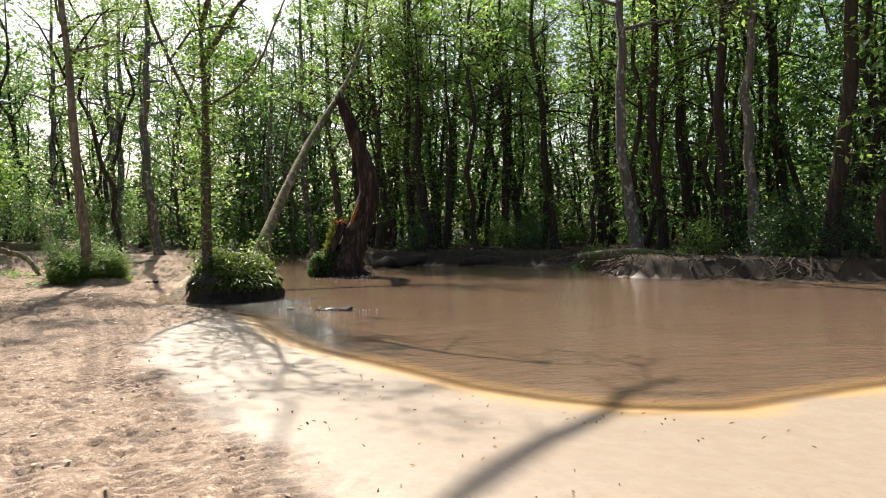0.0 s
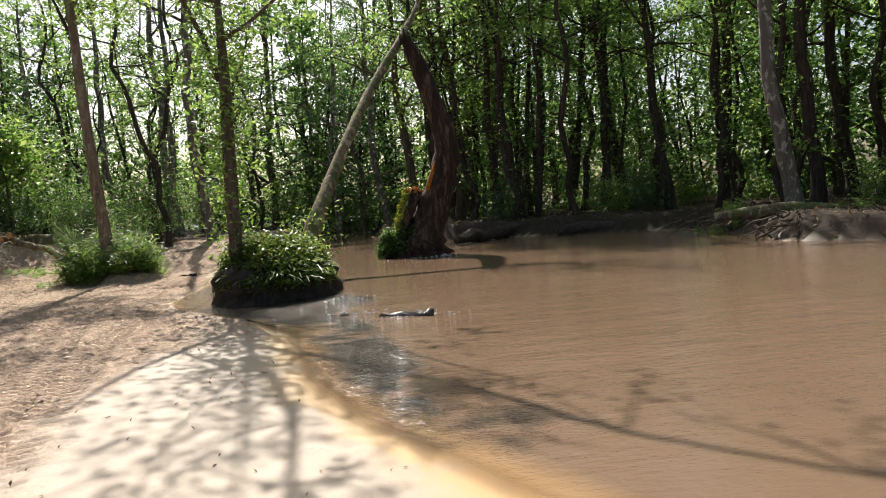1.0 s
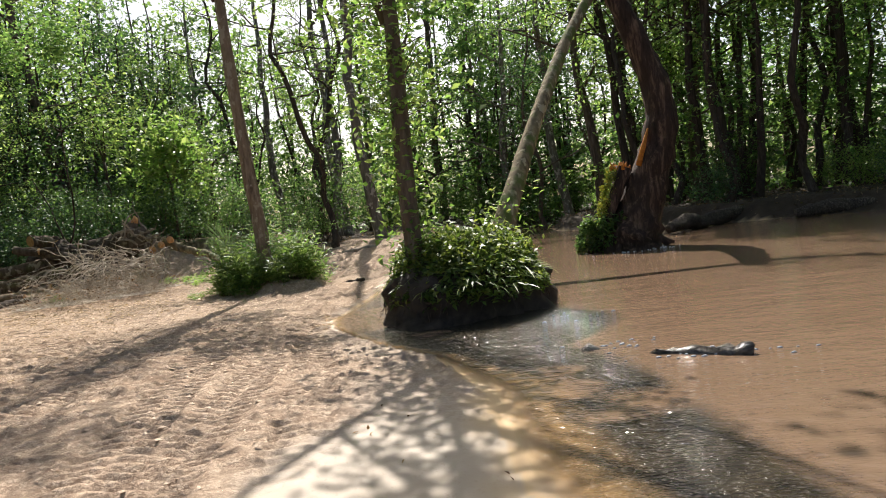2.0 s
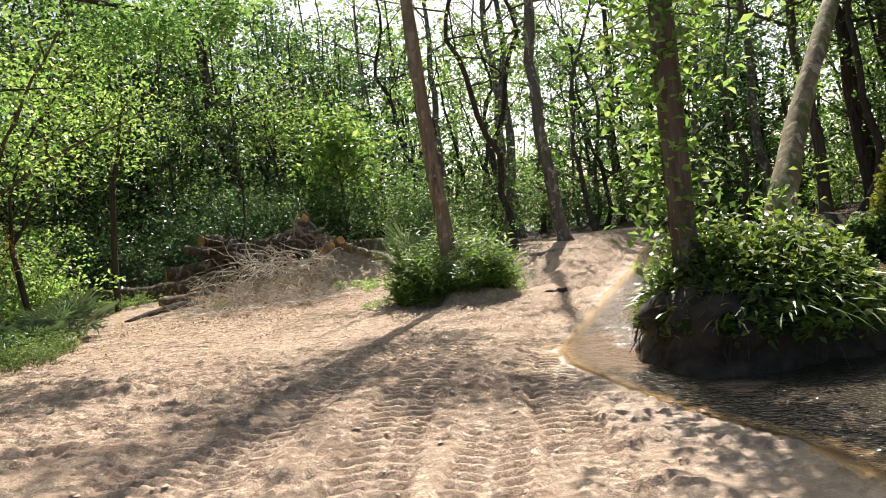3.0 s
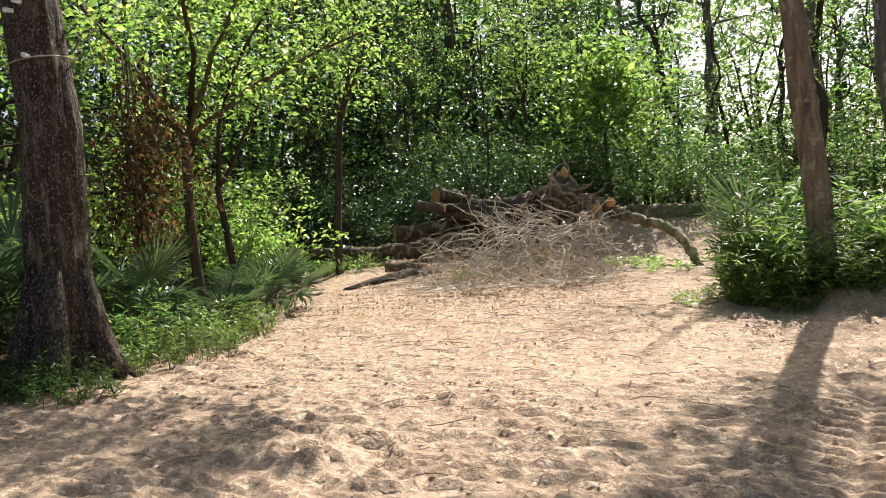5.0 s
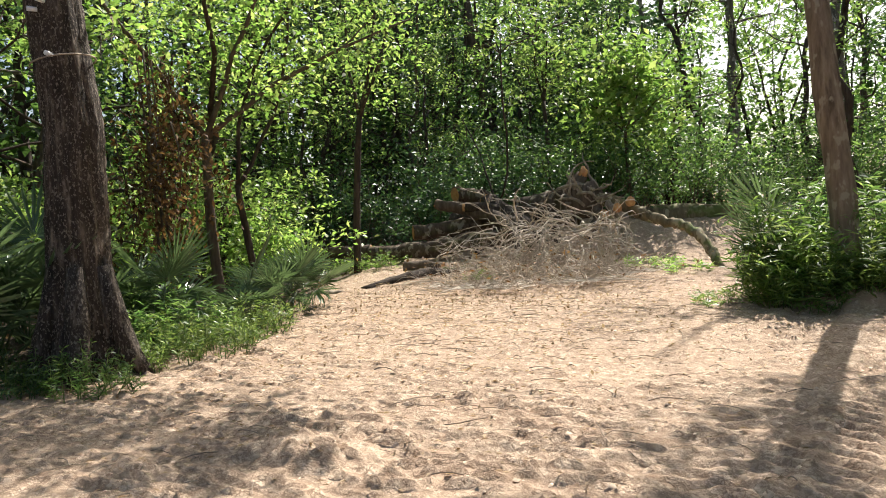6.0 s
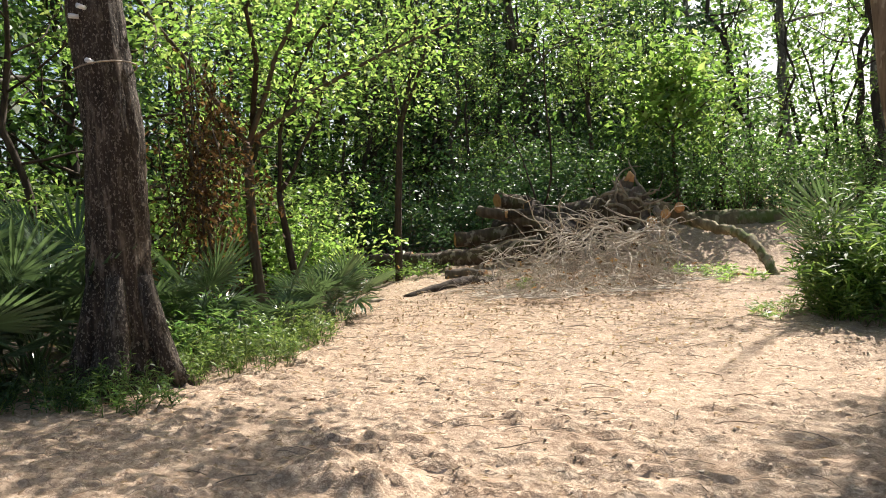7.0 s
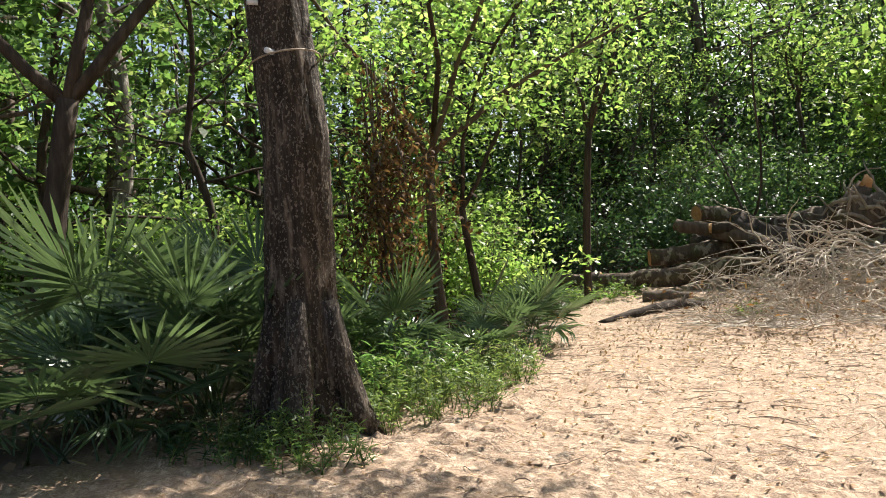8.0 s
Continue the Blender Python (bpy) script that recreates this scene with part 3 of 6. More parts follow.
wm.attributes.new("depth", "FLOAT", "POINT").data.foreach_set("value", np.maximum(DEPTH.ravel()[used], 0))
FLOW = 0.1 + 0.9 * step(1.7, 0.9, to_line(WXX, WYY, WEST) - 1.4 * step(16, 18.5, WYY)) * step(8.5, 10.5, WYY) * step(42, 36, WYY) * step(-0.3, 0.15, rough_at(WXX, WYY, 1.1, 93))
wm.attributes.new("flow", "FLOAT", "POINT").data.foreach_set("value", FLOW.ravel()[used])
tagged(put("water", wm, WATER), "brown muddy creek water with small ripples", "water", kind="structure")


# ---- trees ----
def grow(seed, height_m, r0, lean=(0, 0), kink=0.05, crown_from=0.45, limbs=9, reach=2.6, clumps=70, per=46, leaf=0.15, clump_r=0.6, rise=0.35, flare=1.5, sides=9, low_sprouts=0, low_from=0.04, curve=1.3, slim_from=0.0, ridge=0.0):
    """Trunk with limbs as one mesh, leaves as another; both start at the origin."""
    r = rng(seed)
    wood, green = Soup(), Soup()
    steps = 14
    t = np.linspace(0, 1, steps)
    zig = np.cumsum(r.normal(0, kink, (steps, 2)), 0)
    zig -= zig[0]
    line = np.stack([lean[0] * t ** curve * height_m + zig[:, 0], lean[1] * t ** curve * height_m + zig[:, 1], t * height_m - 0.15], 1)
    rad = r0 * (1 - 0.8 * t ** 1.2)
    if slim_from:
        rad = rad * (1 - 0.62 * np.clip((t * height_m - slim_from) / 2.5, 0, 1))
    fine_t = np.concatenate([np.linspace(0, 0.07, 5), np.linspace(0.1, 1, 20)]) if not ridge else np.concatenate([np.linspace(0, 0.3, 70), np.linspace(0.33, 1, 18)])
    pts = np.stack([np.interp(fine_t, t, line[:, k]) for k in range(3)], 1)
    rr = np.interp(fine_t, t, rad) * (1 + (flare - 1) * np.exp(-fine_t * height_m / 0.35))
    wood.tube(pts, rr, sides, seed, 0.05 if not ridge else 0.02, ridge=ridge)
    ends, ways = [], []
    starts = list(np.linspace(crown_from, 0.97, limbs))
    for k, s in enumerate(starts):
        p = np.array([np.interp(s, t, line[:, c]) for c in range(3)])
        a = k * 2.4 + r.uniform(-0.5, 0.5)
        ln = reach * (1.15 - 0.6 * (s - crown_from) / (1 - crown_from + 1e-6)) * r.uniform(0.7, 1.25)
        way = (math.cos(a), math.sin(a), rise + r.uniform(-0.15, 0.4))
        q = wander(p, way, ln, 6, seed * 31 + k, 0.16, 0.04)
        w = np.interp(s, t, rad) * 0.5
        wood.tube(q, np.linspace(w, w * 0.25 + 0.006, 7), 5, 0, 0)
        for j in range(3):
            b = q[r.integers(2, 6)]
            sub = wander(b, r.normal(0, 1, 3) + (math.cos(a), math.sin(a), 0.3), ln * 0.5, 4, seed * 77 + k * 5 + j, 0.2)
            if sides > 5:
                wood.tube(sub, np.linspace(w * 0.4, 0.006, 5), 4, 0, 0)
            ends += [sub[-1], sub[2]]
        ends += [q[-1], q[4]]
    for k in range(low_sprouts):
        s = r.uniform(low_from, crown_from + 0.08)
        p = np.array([np.interp(s, t, line[:, c]) for c in range(3)])
        q = wander(p, (r.normal(), r.normal(), 0.2), r.uniform(0.4, 1.1), 4, seed * 13 + k, 0.25)
        wood.tube(q, np.linspace(0.012, 0.004, 5), 4)
        ends += [q[-1]]
    ends = np.array(ends)
    pick = ends[r.integers(0, len(ends), clumps)] + r.normal(0, 0.28, (clumps, 3)) * reach / 2.6
    cloud = []
    for c in pick:
        n = int(per * r.uniform(0.5, 1.4))
        size = clump_r * r.uniform(0.55, 1.3)
        cloud.append(c + r.normal(0, 0.5, (n, 3)) * size * (1, 1, 0.55))
    green.leaves(np.concatenate(cloud), leaf, leaf * 0.55, seed + 5)
    return wood.mesh("trunk"), green.mesh("crown")


def tree(name, place, meshes, bark, leafs, label, group="", turn=0.0, size=1.0, category="tree"):
    ob = base(name, (place[0], place[1], height(place[0], place[1])), label, category, group, turn)
    put("trunk", meshes[0], bark, ob)
    put("crown", meshes[1], leafs, ob)
    if size != 1.0:
        ob.scale = (size,) * 3
    return ob


def move_to(x, y, turn=0.0, size=1.0, sink=0.0):
    return pose(x, y, height(x, y) - sink, 0, 0, turn) @ Matrix.Diagonal((size, size, size, 1))


# the tall slim tree beside the track, in a clump of weeds
m_a = grow(11, 17.0, 0.16, (-0.1, 0.12), 0.05, 0.45, 11, 2.8, 110, 40, 0.15, 0.6, 0.3, 1.35, 12, curve=1.05)
SLIM_TREE = tree("slim_tree", (-3.85, 25.75), m_a, BARK_TAN, LEAF_LIGHT, "tall slim tree with smooth tan bark by the sandy track", category="tree")
def leaf_mass(parent, name, blobs, count, leaf, mat, seed):
    """Clumped leafage on side limbs of a tree: blobs of (middle, half sizes)."""
    r = rng(seed)
    g = Soup()
    for k, (mid, half) in enumerate(blobs):
        tufts = np.array(mid) + r.normal(0, 0.5, (14, 3)) * half
        c = tufts[r.integers(0, 14, count)] + r.normal(0, 0.22, (count, 3))
        g.leaves(c, leaf, leaf * 0.55, seed + k)
    return tagged(put(name, g.mesh(name), mat, parent), kind="stuff")


def side_limb(parent, pts, r0, seed):
    s = Soup()
    s.tube(np.array(pts, float), np.linspace(r0, 0.012, len(pts)), 7, seed, 0.05)
    return put("side_limb", s.mesh("side_limb"), BARK_DARK, parent)


# leaf blobs and limbs added where they shade the track below
leaf_mass(SLIM_TREE, "lower_crown", [((-0.5, 0.9, 7.3), (0.9, 0.8, 0.5)), ((0.3, 1.0, 8.4), (0.9, 0.9, 0.6)), ((1.0, 1.6, 9.3), (0.7, 0.5, 0.4)), ((2.0, 2.3, 9.6), (0.6, 0.5, 0.4)), ((-0.6, 2.8, 7.9), (0.6, 0.6, 0.4)), ((0.2, 3.2, 7.7), (0.5, 0.6, 0.4))], 330, 0.15, LEAF_LIGHT, 71)
side_limb(SLIM_TREE, [(-0.6, 0.7, 6.6), (-0.9, 0.8, 7.4), (-1.4, 1.0, 8.4), (-2.0, 1.2, 9.0)], 0.05, 72)
side_limb(SLIM_TREE, [(-0.8, 0.95, 8.0), (0.1, 1.4, 8.9), (1.1, 1.7, 9.3), (2.1, 2.3, 9.6)], 0.05, 74)
side_limb(SLIM_TREE, [(-0.6, 0.8, 6.4), (-0.6, 1.6, 7.2), (-0.4, 2.6, 7.8), (0.2, 3.4, 7.9)], 0.05, 75)
side_limb(SLIM_TREE, [(-0.65, 0.75, 6.9), (-0.1, 0.9, 7.9), (0.5, 0.9, 8.8), (1.1, 0.9, 9.3)], 0.05, 73)
# the tree on the islet
m_b = grow(23, 16.5, 0.145, (-0.02, 0.12), 0.05, 0.34, 14, 3.3, 72, 32, 0.15, 0.55, 0.25, 1.6, 12, 60, 0.2, 1.1, 4.6)
ISLET_TREE = tree("islet_tree", (-0.1, 19.6), m_b, BARK, LEAF_LIGHT, "leafy tree growing from a grassy islet in the creek", category="tree")
vine = Soup()
rv = rng(77)
vz = 0.8 + 9.5 * rv.uniform(0, 1, 3400) ** 0.9
va = rv.uniform(0, 2 * np.pi, 3400)
vr = 0.14 + np.abs(rv.normal(0, 0.42, 3400)) * (0.25 + vz / 6)
vine.leaves(np.stack([vr * np.cos(va) - 0.02 * vz, vr * np.sin(va) + 0.08 * vz, vz], 1), 0.13, 0.075, 78)
# unseen limb high up, added to cast a branching shadow on the shore
limb = Soup()
long = np.array([(-0.3, 1.9, 15.8), (-0.8, 0.2, 16.5), (-0.2, -1.2, 16.4), (0.63, -0.7, 16.1), (1.5, 0.05, 16.0), (2.4, 0.7, 15.9), (3.1, 1.35, 15.8), (3.7, 1.65, 15.8), (4.3, 1.9, 15.8)])
limb.tube(long, (0.03, 0.035, 0.06, 0.12, 0.11, 0.1, 0.08, 0.05, 0.02), 8, 3, 0.05)
put("long_limb", limb.mesh("long_limb"), BARK, ISLET_TREE)
limb = Soup()
limb.tube(np.array([(-0.1, 0.5, 4.7), (-0.35, 0.55, 5.6), (-0.85, 0.6, 6.7), (-1.25, 0.6, 7.7), (-1.5, 0.65, 8.9), (-1.7, 0.8, 10.0)]), (0.055, 0.05, 0.045, 0.04, 0.035, 0.015), 7, 4, 0.05)
put("fork_limb", limb.mesh("fork_limb"), BARK, ISLET_TREE)
limb = Soup()
limb.tube(np.array([(-0.85, 0.6, 6.7), (-0.3, 0.2, 7.4), (0.4, 0.2, 7.6), (1.2, 0.3, 7.6)]), (0.03, 0.03, 0.028, 0.01), 6)
put("fork_twig", limb.mesh("fork_twig"), BARK, ISLET_TREE)
limb = Soup()
for j, (f, way, ln) in enumerate(((4, (0.2, 0.9, 0.3), 1.4), (5, (0.9, -0.3, -0.1), 1.7), (6, (0.9, -0.5, 0.2), 1.7), (6, (0.3, 0.9, 0.2), 1.2), (7, (0.9, 0.1, 0.3), 1.2))):
    limb.tube(wander(long[f], way, ln, 5, 600 + j, 0.15), np.linspace(0.035, 0.006, 6), 5)
tagged(put("twig_spray", limb.mesh("twig_spray"), BARK, ISLET_TREE), kind="stuff")
# two leafy limbs added overhead to dapple the water and wet sand
for j, pts in enumerate(([(-0.05, 0.75, 6.6), (0.5, 0.9, 7.6), (1.0, 0.8, 8.4), (1.86, -0.3, 9.0), (2.5, -1.6, 9.4), (3.4, -2.6, 9.7), (4.5, -3.0, 10.0)],
                         [(-0.05, 0.9, 7.6), (0.2, 0.3, 8.4), (0.35, -0.8, 8.9), (0.3, -2.0, 9.2), (0.0, -3.4, 9.6)])):
    limb = Soup()
    pts = np.array(pts)
    limb.tube(pts, np.linspace(0.085, 0.015, len(pts)), 7, 5 + j, 0.05)
    tufts = []
    for i, p in enumerate(pts[2:]):
        for q in range(3):
            tw = wander(p, rv.normal(0, 1, 3) * (1, 1, 0.4), rv.uniform(0.7, 1.6), 5, 640 + 20 * j + 3 * i + q, 0.2)
            limb.tube(tw, np.linspace(0.028, 0.005, 6), 5)
            tufts.append(tw[-1] + rv.normal(0, 0.22, (20, 3)))
    put("side_limb", limb.mesh("side_limb"), BARK, ISLET_TREE)
    tuft = Soup()
    tuft.leaves(np.concatenate(tufts), 0.14, 0.08, 650 + j)
    tagged(put("limb_leafage", tuft.mesh("limb_leafage"), LEAF_LIGHT, ISLET_TREE), kind="stuff")
put("climbing_leafage", vine.mesh("climbing_leafage"), LEAF_LIGHT, ISLET_TREE)
# the thick dark trunk at the edge of the palmettos
m_c = grow(37, 15.0, 0.255, (-0.02, 0.02), 0.04, 0.36, 8, 2.8, 60, 42, 0.15, 0.6, 0.25, 1.75, 72, ridge=0.05)
THICK_TREE = tree("thick_tree", (-9.5, 19.75), m_c, BARK_THICK, LEAF, "thick dark furrowed trunk at the edge of palmettos", category="tree")

for k, (a, long_m, wide_m) in enumerate(((-0.75, 0.3, 0.1), (-1.9, 0.24, 0.09), (0.5, 0.28, 0.1), (2.4, 0.28, 0.1), (3.6, 0.25, 0.1))):      # spreading root feet
    foot = Soup()
    c, d = math.cos(a), math.sin(a)
    foot.tube([(0.2 * c, 0.2 * d, 0.95), (0.27 * c, 0.27 * d, 0.5), ((0.3 + 0.3 * long_m) * c, (0.3 + 0.3 * long_m) * d, 0.16), ((0.3 + long_m) * c, (0.3 + long_m) * d, -0.08)], (wide_m * 0.7, wide_m, wide_m, wide_m * 0.5), 14, k, 0.08, ridge=0.12)
    put("root_foot", foot.mesh("root_foot"), BARK_THICK, THICK_TREE)
wire = Soup()
ring = np.linspace(0, 2 * np.pi, 20)
wire.tube(np.stack([0.262 * np.cos(ring) - 0.01, 0.262 * np.sin(ring), 2.72 + 0.04 * np.sin(ring + 1)], 1), np.full(20, 0.007), 5)
put("wire", wire.mesh("wire"), DEAD_WOOD, THICK_TREE, "thin pale wire tied round the trunk")
for a, z in ((-1.1, 2.75), (-1.3, 3.2), (-1.9, 3.15)):
    nail = Soup()
    nail.tube([(0.18 * math.cos(a), 0.18 * math.sin(a), z), (0.258 * math.cos(a), 0.258 * math.sin(a), z)], (0.02, 0.022), 8)
    put("nail_head", nail.mesh("nail_head"), WHITE_FILM, THICK_TREE, "pale round nail head")
# leafage and its limb added overhead to throw shade on the sand
leaf_mass(THICK_TREE, "overhanging_leafage", [((-0.1, 4.4, 5.6), (0.7, 0.6, 0.4)), ((0.9, 4.5, 5.6), (0.7, 0.5, 0.3)), ((2.0, 4.8, 5.7), (0.7, 0.5, 0.4)), ((2.6, 4.3, 5.7), (0.5, 0.5, 0.3)), ((1.5, 3.8, 5.5), (0.6, 0.5, 0.3)), ((0.7, 3.6, 5.4), (0.6, 0.4, 0.3))], 520, 0.12, LEAF, 81)
side_limb(THICK_TREE, [(0.0, 0.1, 5.2), (0.3, 1.4, 5.7), (0.5, 3.0, 5.8), (1.1, 4.2, 5.8), (2.1, 4.8, 5.8)], 0.09, 82)
# kinds of forest trees, each grown once: dense, sparse with bare stems, and far ones with leaves in tufts
KINDS = []
for k, (h, r0, lean, bark, leafs, cf, ll, limbs, clumps, per) in enumerate((
        (17, 0.25, (-0.03, 0.0), BARK_GREY, LEAF, 0.3, 0.22, 14, 100, 34), (15, 0.17, (0.04, 0.0), BARK_DARK, LEAF_LIGHT, 0.2, 0.2, 14, 100, 34),
        (19, 0.27, (-0.02, 0.01), BARK, LEAF_LIGHT, 0.35, 0.22, 14, 100, 34), (13, 0.12, (0.07, 0.02), BARK_DARK, LEAF, 0.15, 0.19, 14, 95, 34),
        (16, 0.15, (-0.06, 0.0), BARK, LEAF_DARK, 0.18, 0.2, 14, 100, 34), (11, 0.09, (-0.03, 0.03), BARK_DARK, LEAF_LIGHT, 0.12, 0.16, 14, 95, 34),
        (18, 0.25, (-0.03, 0.0), BARK_GREY, LEAF_LIGHT, 0.5, 0.17, 10, 34, 30), (16, 0.14, (0.05, 0.0), BARK_DARK, LEAF_LIGHT, 0.4, 0.17, 10, 40, 30),
        (16, 0.2, (0.0, 0.0), BARK_DARK, LEAF, 0.06, 0.42, 18, 90, 17), (19, 0.22, (0.02, 0.0), BARK, LEAF, 0.08, 0.45, 18, 95, 17), (13, 0.15, (-0.03, 0.0), BARK_DARK, LEAF_LIGHT, 0.04, 0.38, 18, 90, 17),
        (19, 0.26, (-0.03, 0.01), BARK_DARK, LEAF_LIGHT, 0.45, 0.22, 12, 90, 32), (17, 0.15, (0.03, 0.0), BARK_DARK, LEAF_LIGHT, 0.4, 0.2, 12, 80, 32))):
    meshes = grow(101 + k, h, r0, lean, (0.13, 0.22, 0.13, 0.26, 0.24, 0.2, 0.14, 0.26, 0.2, 0.16, 0.2, 0.12, 0.24)[k], cf, limbs, 3.2, clumps, int(per * 0.82), ll * 1.08, 0.85, 0.25, 1.5, 5 if 8 <= k <= 10 else 9, 22 if k < 6 else 8)
    KINDS.append((meshes, bark, leafs, h))
WORDS = ("grey-barked tall forest tree", "slender dark forest tree with light leaves", "tall brown forest tree with a leafy crown", "thin leaning dark forest tree", "forest tree with a dark dense crown", "thin young forest tree with light leaves",
         "tall grey forest tree with a thin crown", "slim dark forest tree with few leaves", "leafy tree of the far woods", "green-crowned tree of the far woods", "light-green tree of the far woods",
         "tall dark straight-stemmed forest tree", "slim dark straight-stemmed forest tree")
FIRST = {}


def forest_tree(kind, x, y, turn=0.0, size=1.0, group="forest trees"):
    if kind not in FIRST:
        meshes, bark, leafs, _ = KINDS[kind]
        ob = tree("forest_tree", (x, y), meshes, bark, leafs, WORDS[kind] + " on leaf-littered ground", group, turn)
        ob.matrix_world = move_to(x, y, turn, size)
        FIRST[kind] = ob
        return ob
    return copy_thing(FIRST[kind], move_to(x, y, turn, size) @ Matrix.Diagonal([1 / s for s in FIRST[kind].scale] + [1]))


# trees that stand out: kind, x, y, turn, size
STANDING = [
    (6, 16.2, 24.6, 20, 1.0), (11, 20.0, 24.2, 80, 0.95), (11, 19.6, 18.6, 150, 1.05), (12, 18.9, 15.4, 200, 1.1), (6, 17.6, 12.6, 0, 1.1), (12, 21.0, 13.6, 40, 1.1),
    (11, 11.5, 37.5, 40, 0.85), (12, 15.0, 38.5, 0, 1.0), (12, 19.5, 33.0, 60, 1.0), (12, 13.4, 35.3, 200, 1.0), (11, 22, 29, 30, 0.9), (12, 23.5, 21.5, 300, 1.1),
    (12, 18.6, 28.2, 200, 0.95), (12, 21.5, 16.5, 20, 0.95), (12, 17.2, 35.6, 10, 0.9), (12, 9.4, 38.6, 100, 0.9), (11, 24.5, 25.5, 0, 1.0), (11, 22.5, 12.0, 90, 1.0), (12, 17.6, 31.2, 10, 0.8), (12, 12.4, 40.5, 33, 0.9), (12, 10.4, 35.6, 70, 0.8), (12, 21.4, 26.4, 170, 0.9), (6, 18.8, 20.9, 60, 0.85),
    (6, -2.31, 38.4, 90, 0.95), (6, -4.9, 47, 10, 1.0), (6, -5.2, 45.5, 200, 0.9), (7, -6.2, 45, 0, 0.8), (7, -9.5, 47.5, 150, 1.0), (7, 2.6, 58, 30, 1.0), (7, -0.9, 52, 77, 0.9), (7, -4.0, 36.8, 120, 0.9), (6, -8.2, 49, 70, 0.9), (7, -5.4, 43, 300, 1.0),
    (7, 7.6, 39.5, 0, 1.0), (7, 9.6, 43, 140, 1.0), (6, 6.6, 47, 20, 1.0),
    (5, -17.2, 31.6, 10, 0.6), (0, -18.6, 21.7, 45, 0.8), (4, -15.6, 18.0, 300, 0.75),
    (3, -12.6, 39.5, 20, 0.5), (4, -17, 37, 110, 0.6), (1, -20, 33, 0, 0.75), (4, -21, 26, 70, 0.8), (3, -19.5, 20.5, 33, 0.85),
]
for kind, x, y, turn, size in STANDING:
    forest_tree(kind, x, y, turn, size)

for kind, x, y, turn, size in ((1, -15.2, 34.6, 30, 0.38), (1, -17.6, 33.2, 80, 0.55), (1, -13.6, 38.6, 10, 0.38), (1, -16.4, 39.2, 200, 0.5), (5, -19.6, 36.4, 90, 0.75), (1, -21.5, 31.0, 0, 0.75), (1, -16.2, 27.4, 60, 0.55), (1, -10.6, 40.4, 15, 0.38), (7, -8.2, 42.0, 300, 0.5), (4, -1.5, 53.5, 0, 0.9), (9, 2.5, 56.5, 0, 0.8), (8, 6.0, 57.0, 90, 0.8), (4, 9.5, 54, 200, 0.9), (4, 4.5, 54.5, 100, 0.7), (9, -4.5, 55, 0, 0.8), (5, -12.0, 42.5, 200, 0.7), (4, -14.8, 43.0, 20, 0.7), (5, -14.6, 21.6, 20, 0.7), (1, -15.2, 23.4, 0, 0.6)):
    STANDING.append((kind, x, y, turn, size))
    forest_tree(kind, x, y, turn, size)

for kind, x, y, turn, size in ((0, -17.5, 16.6, 0, 0.8), (4, -16.6, 14.2, 90, 0.8), (4, -19.5, 17.8, 200, 0.9), (9, -22.5, 16.0, 0, 0.9), (8, -24.0, 20.0, 40, 0.9), (9, -25.5, 24.0, 80, 0.9), (0, -15.4, 12.0, 130, 0.9), (9, -21.0, 22.5, 10, 0.9), (8, -23.0, 27.0, 60, 0.9), (9, -26.5, 18.0, 0, 1.0), (8, -21.5, 19.2, 120, 0.8), (9, -28.0, 22.0, 45, 1.0), (9, 26.0, 20.0, 0, 1.0), (8, 28.0, 25.0, 50, 1.0), (9, 25.0, 16.4, 90, 1.0), (9, 30.0, 19.0, 130, 1.1), (8, 27.0, 30.0, 10, 1.0), (9, 24.0, 32.0, 200, 1.0), (8, 30.0, 13.0, 70, 1.0), (9, 26.0, 9.0, 20, 1.0)):
    STANDING.append((kind, x, y, turn, size))
    forest_tree(kind, x, y, turn, size)

# the woods all round; towards the sun they stay low enough to leave the sand in the light
rw = rng(7)
placed = [(x, y) for _, x, y, _, _ in STANDING]


def open_spots(x, y):
    """Which of many spots lie in or near the water and the clearing."""
    near = inside(x, y, POND) | (to_line(x, y, POND, True) < 2.2) | inside(x, y, CLEARING) | (to_line(x, y, CLEARING, True) < 1.0)
    return near | ((x > -16.5) & (x < -4) & (y > 24.5) & (y < 37.0))


def open_ground(x, y):
    return bool(open_spots(np.array([float(x)]), np.array([float(y)]))[0])


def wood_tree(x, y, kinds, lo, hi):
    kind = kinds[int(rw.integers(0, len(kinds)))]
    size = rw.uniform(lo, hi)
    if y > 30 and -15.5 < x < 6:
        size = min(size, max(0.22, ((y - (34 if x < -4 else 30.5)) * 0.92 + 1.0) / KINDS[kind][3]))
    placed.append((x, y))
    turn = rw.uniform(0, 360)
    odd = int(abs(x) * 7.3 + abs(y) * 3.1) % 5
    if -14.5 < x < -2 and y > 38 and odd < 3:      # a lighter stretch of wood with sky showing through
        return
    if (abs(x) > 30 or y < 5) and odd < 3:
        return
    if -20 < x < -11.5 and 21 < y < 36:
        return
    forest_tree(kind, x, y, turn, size)


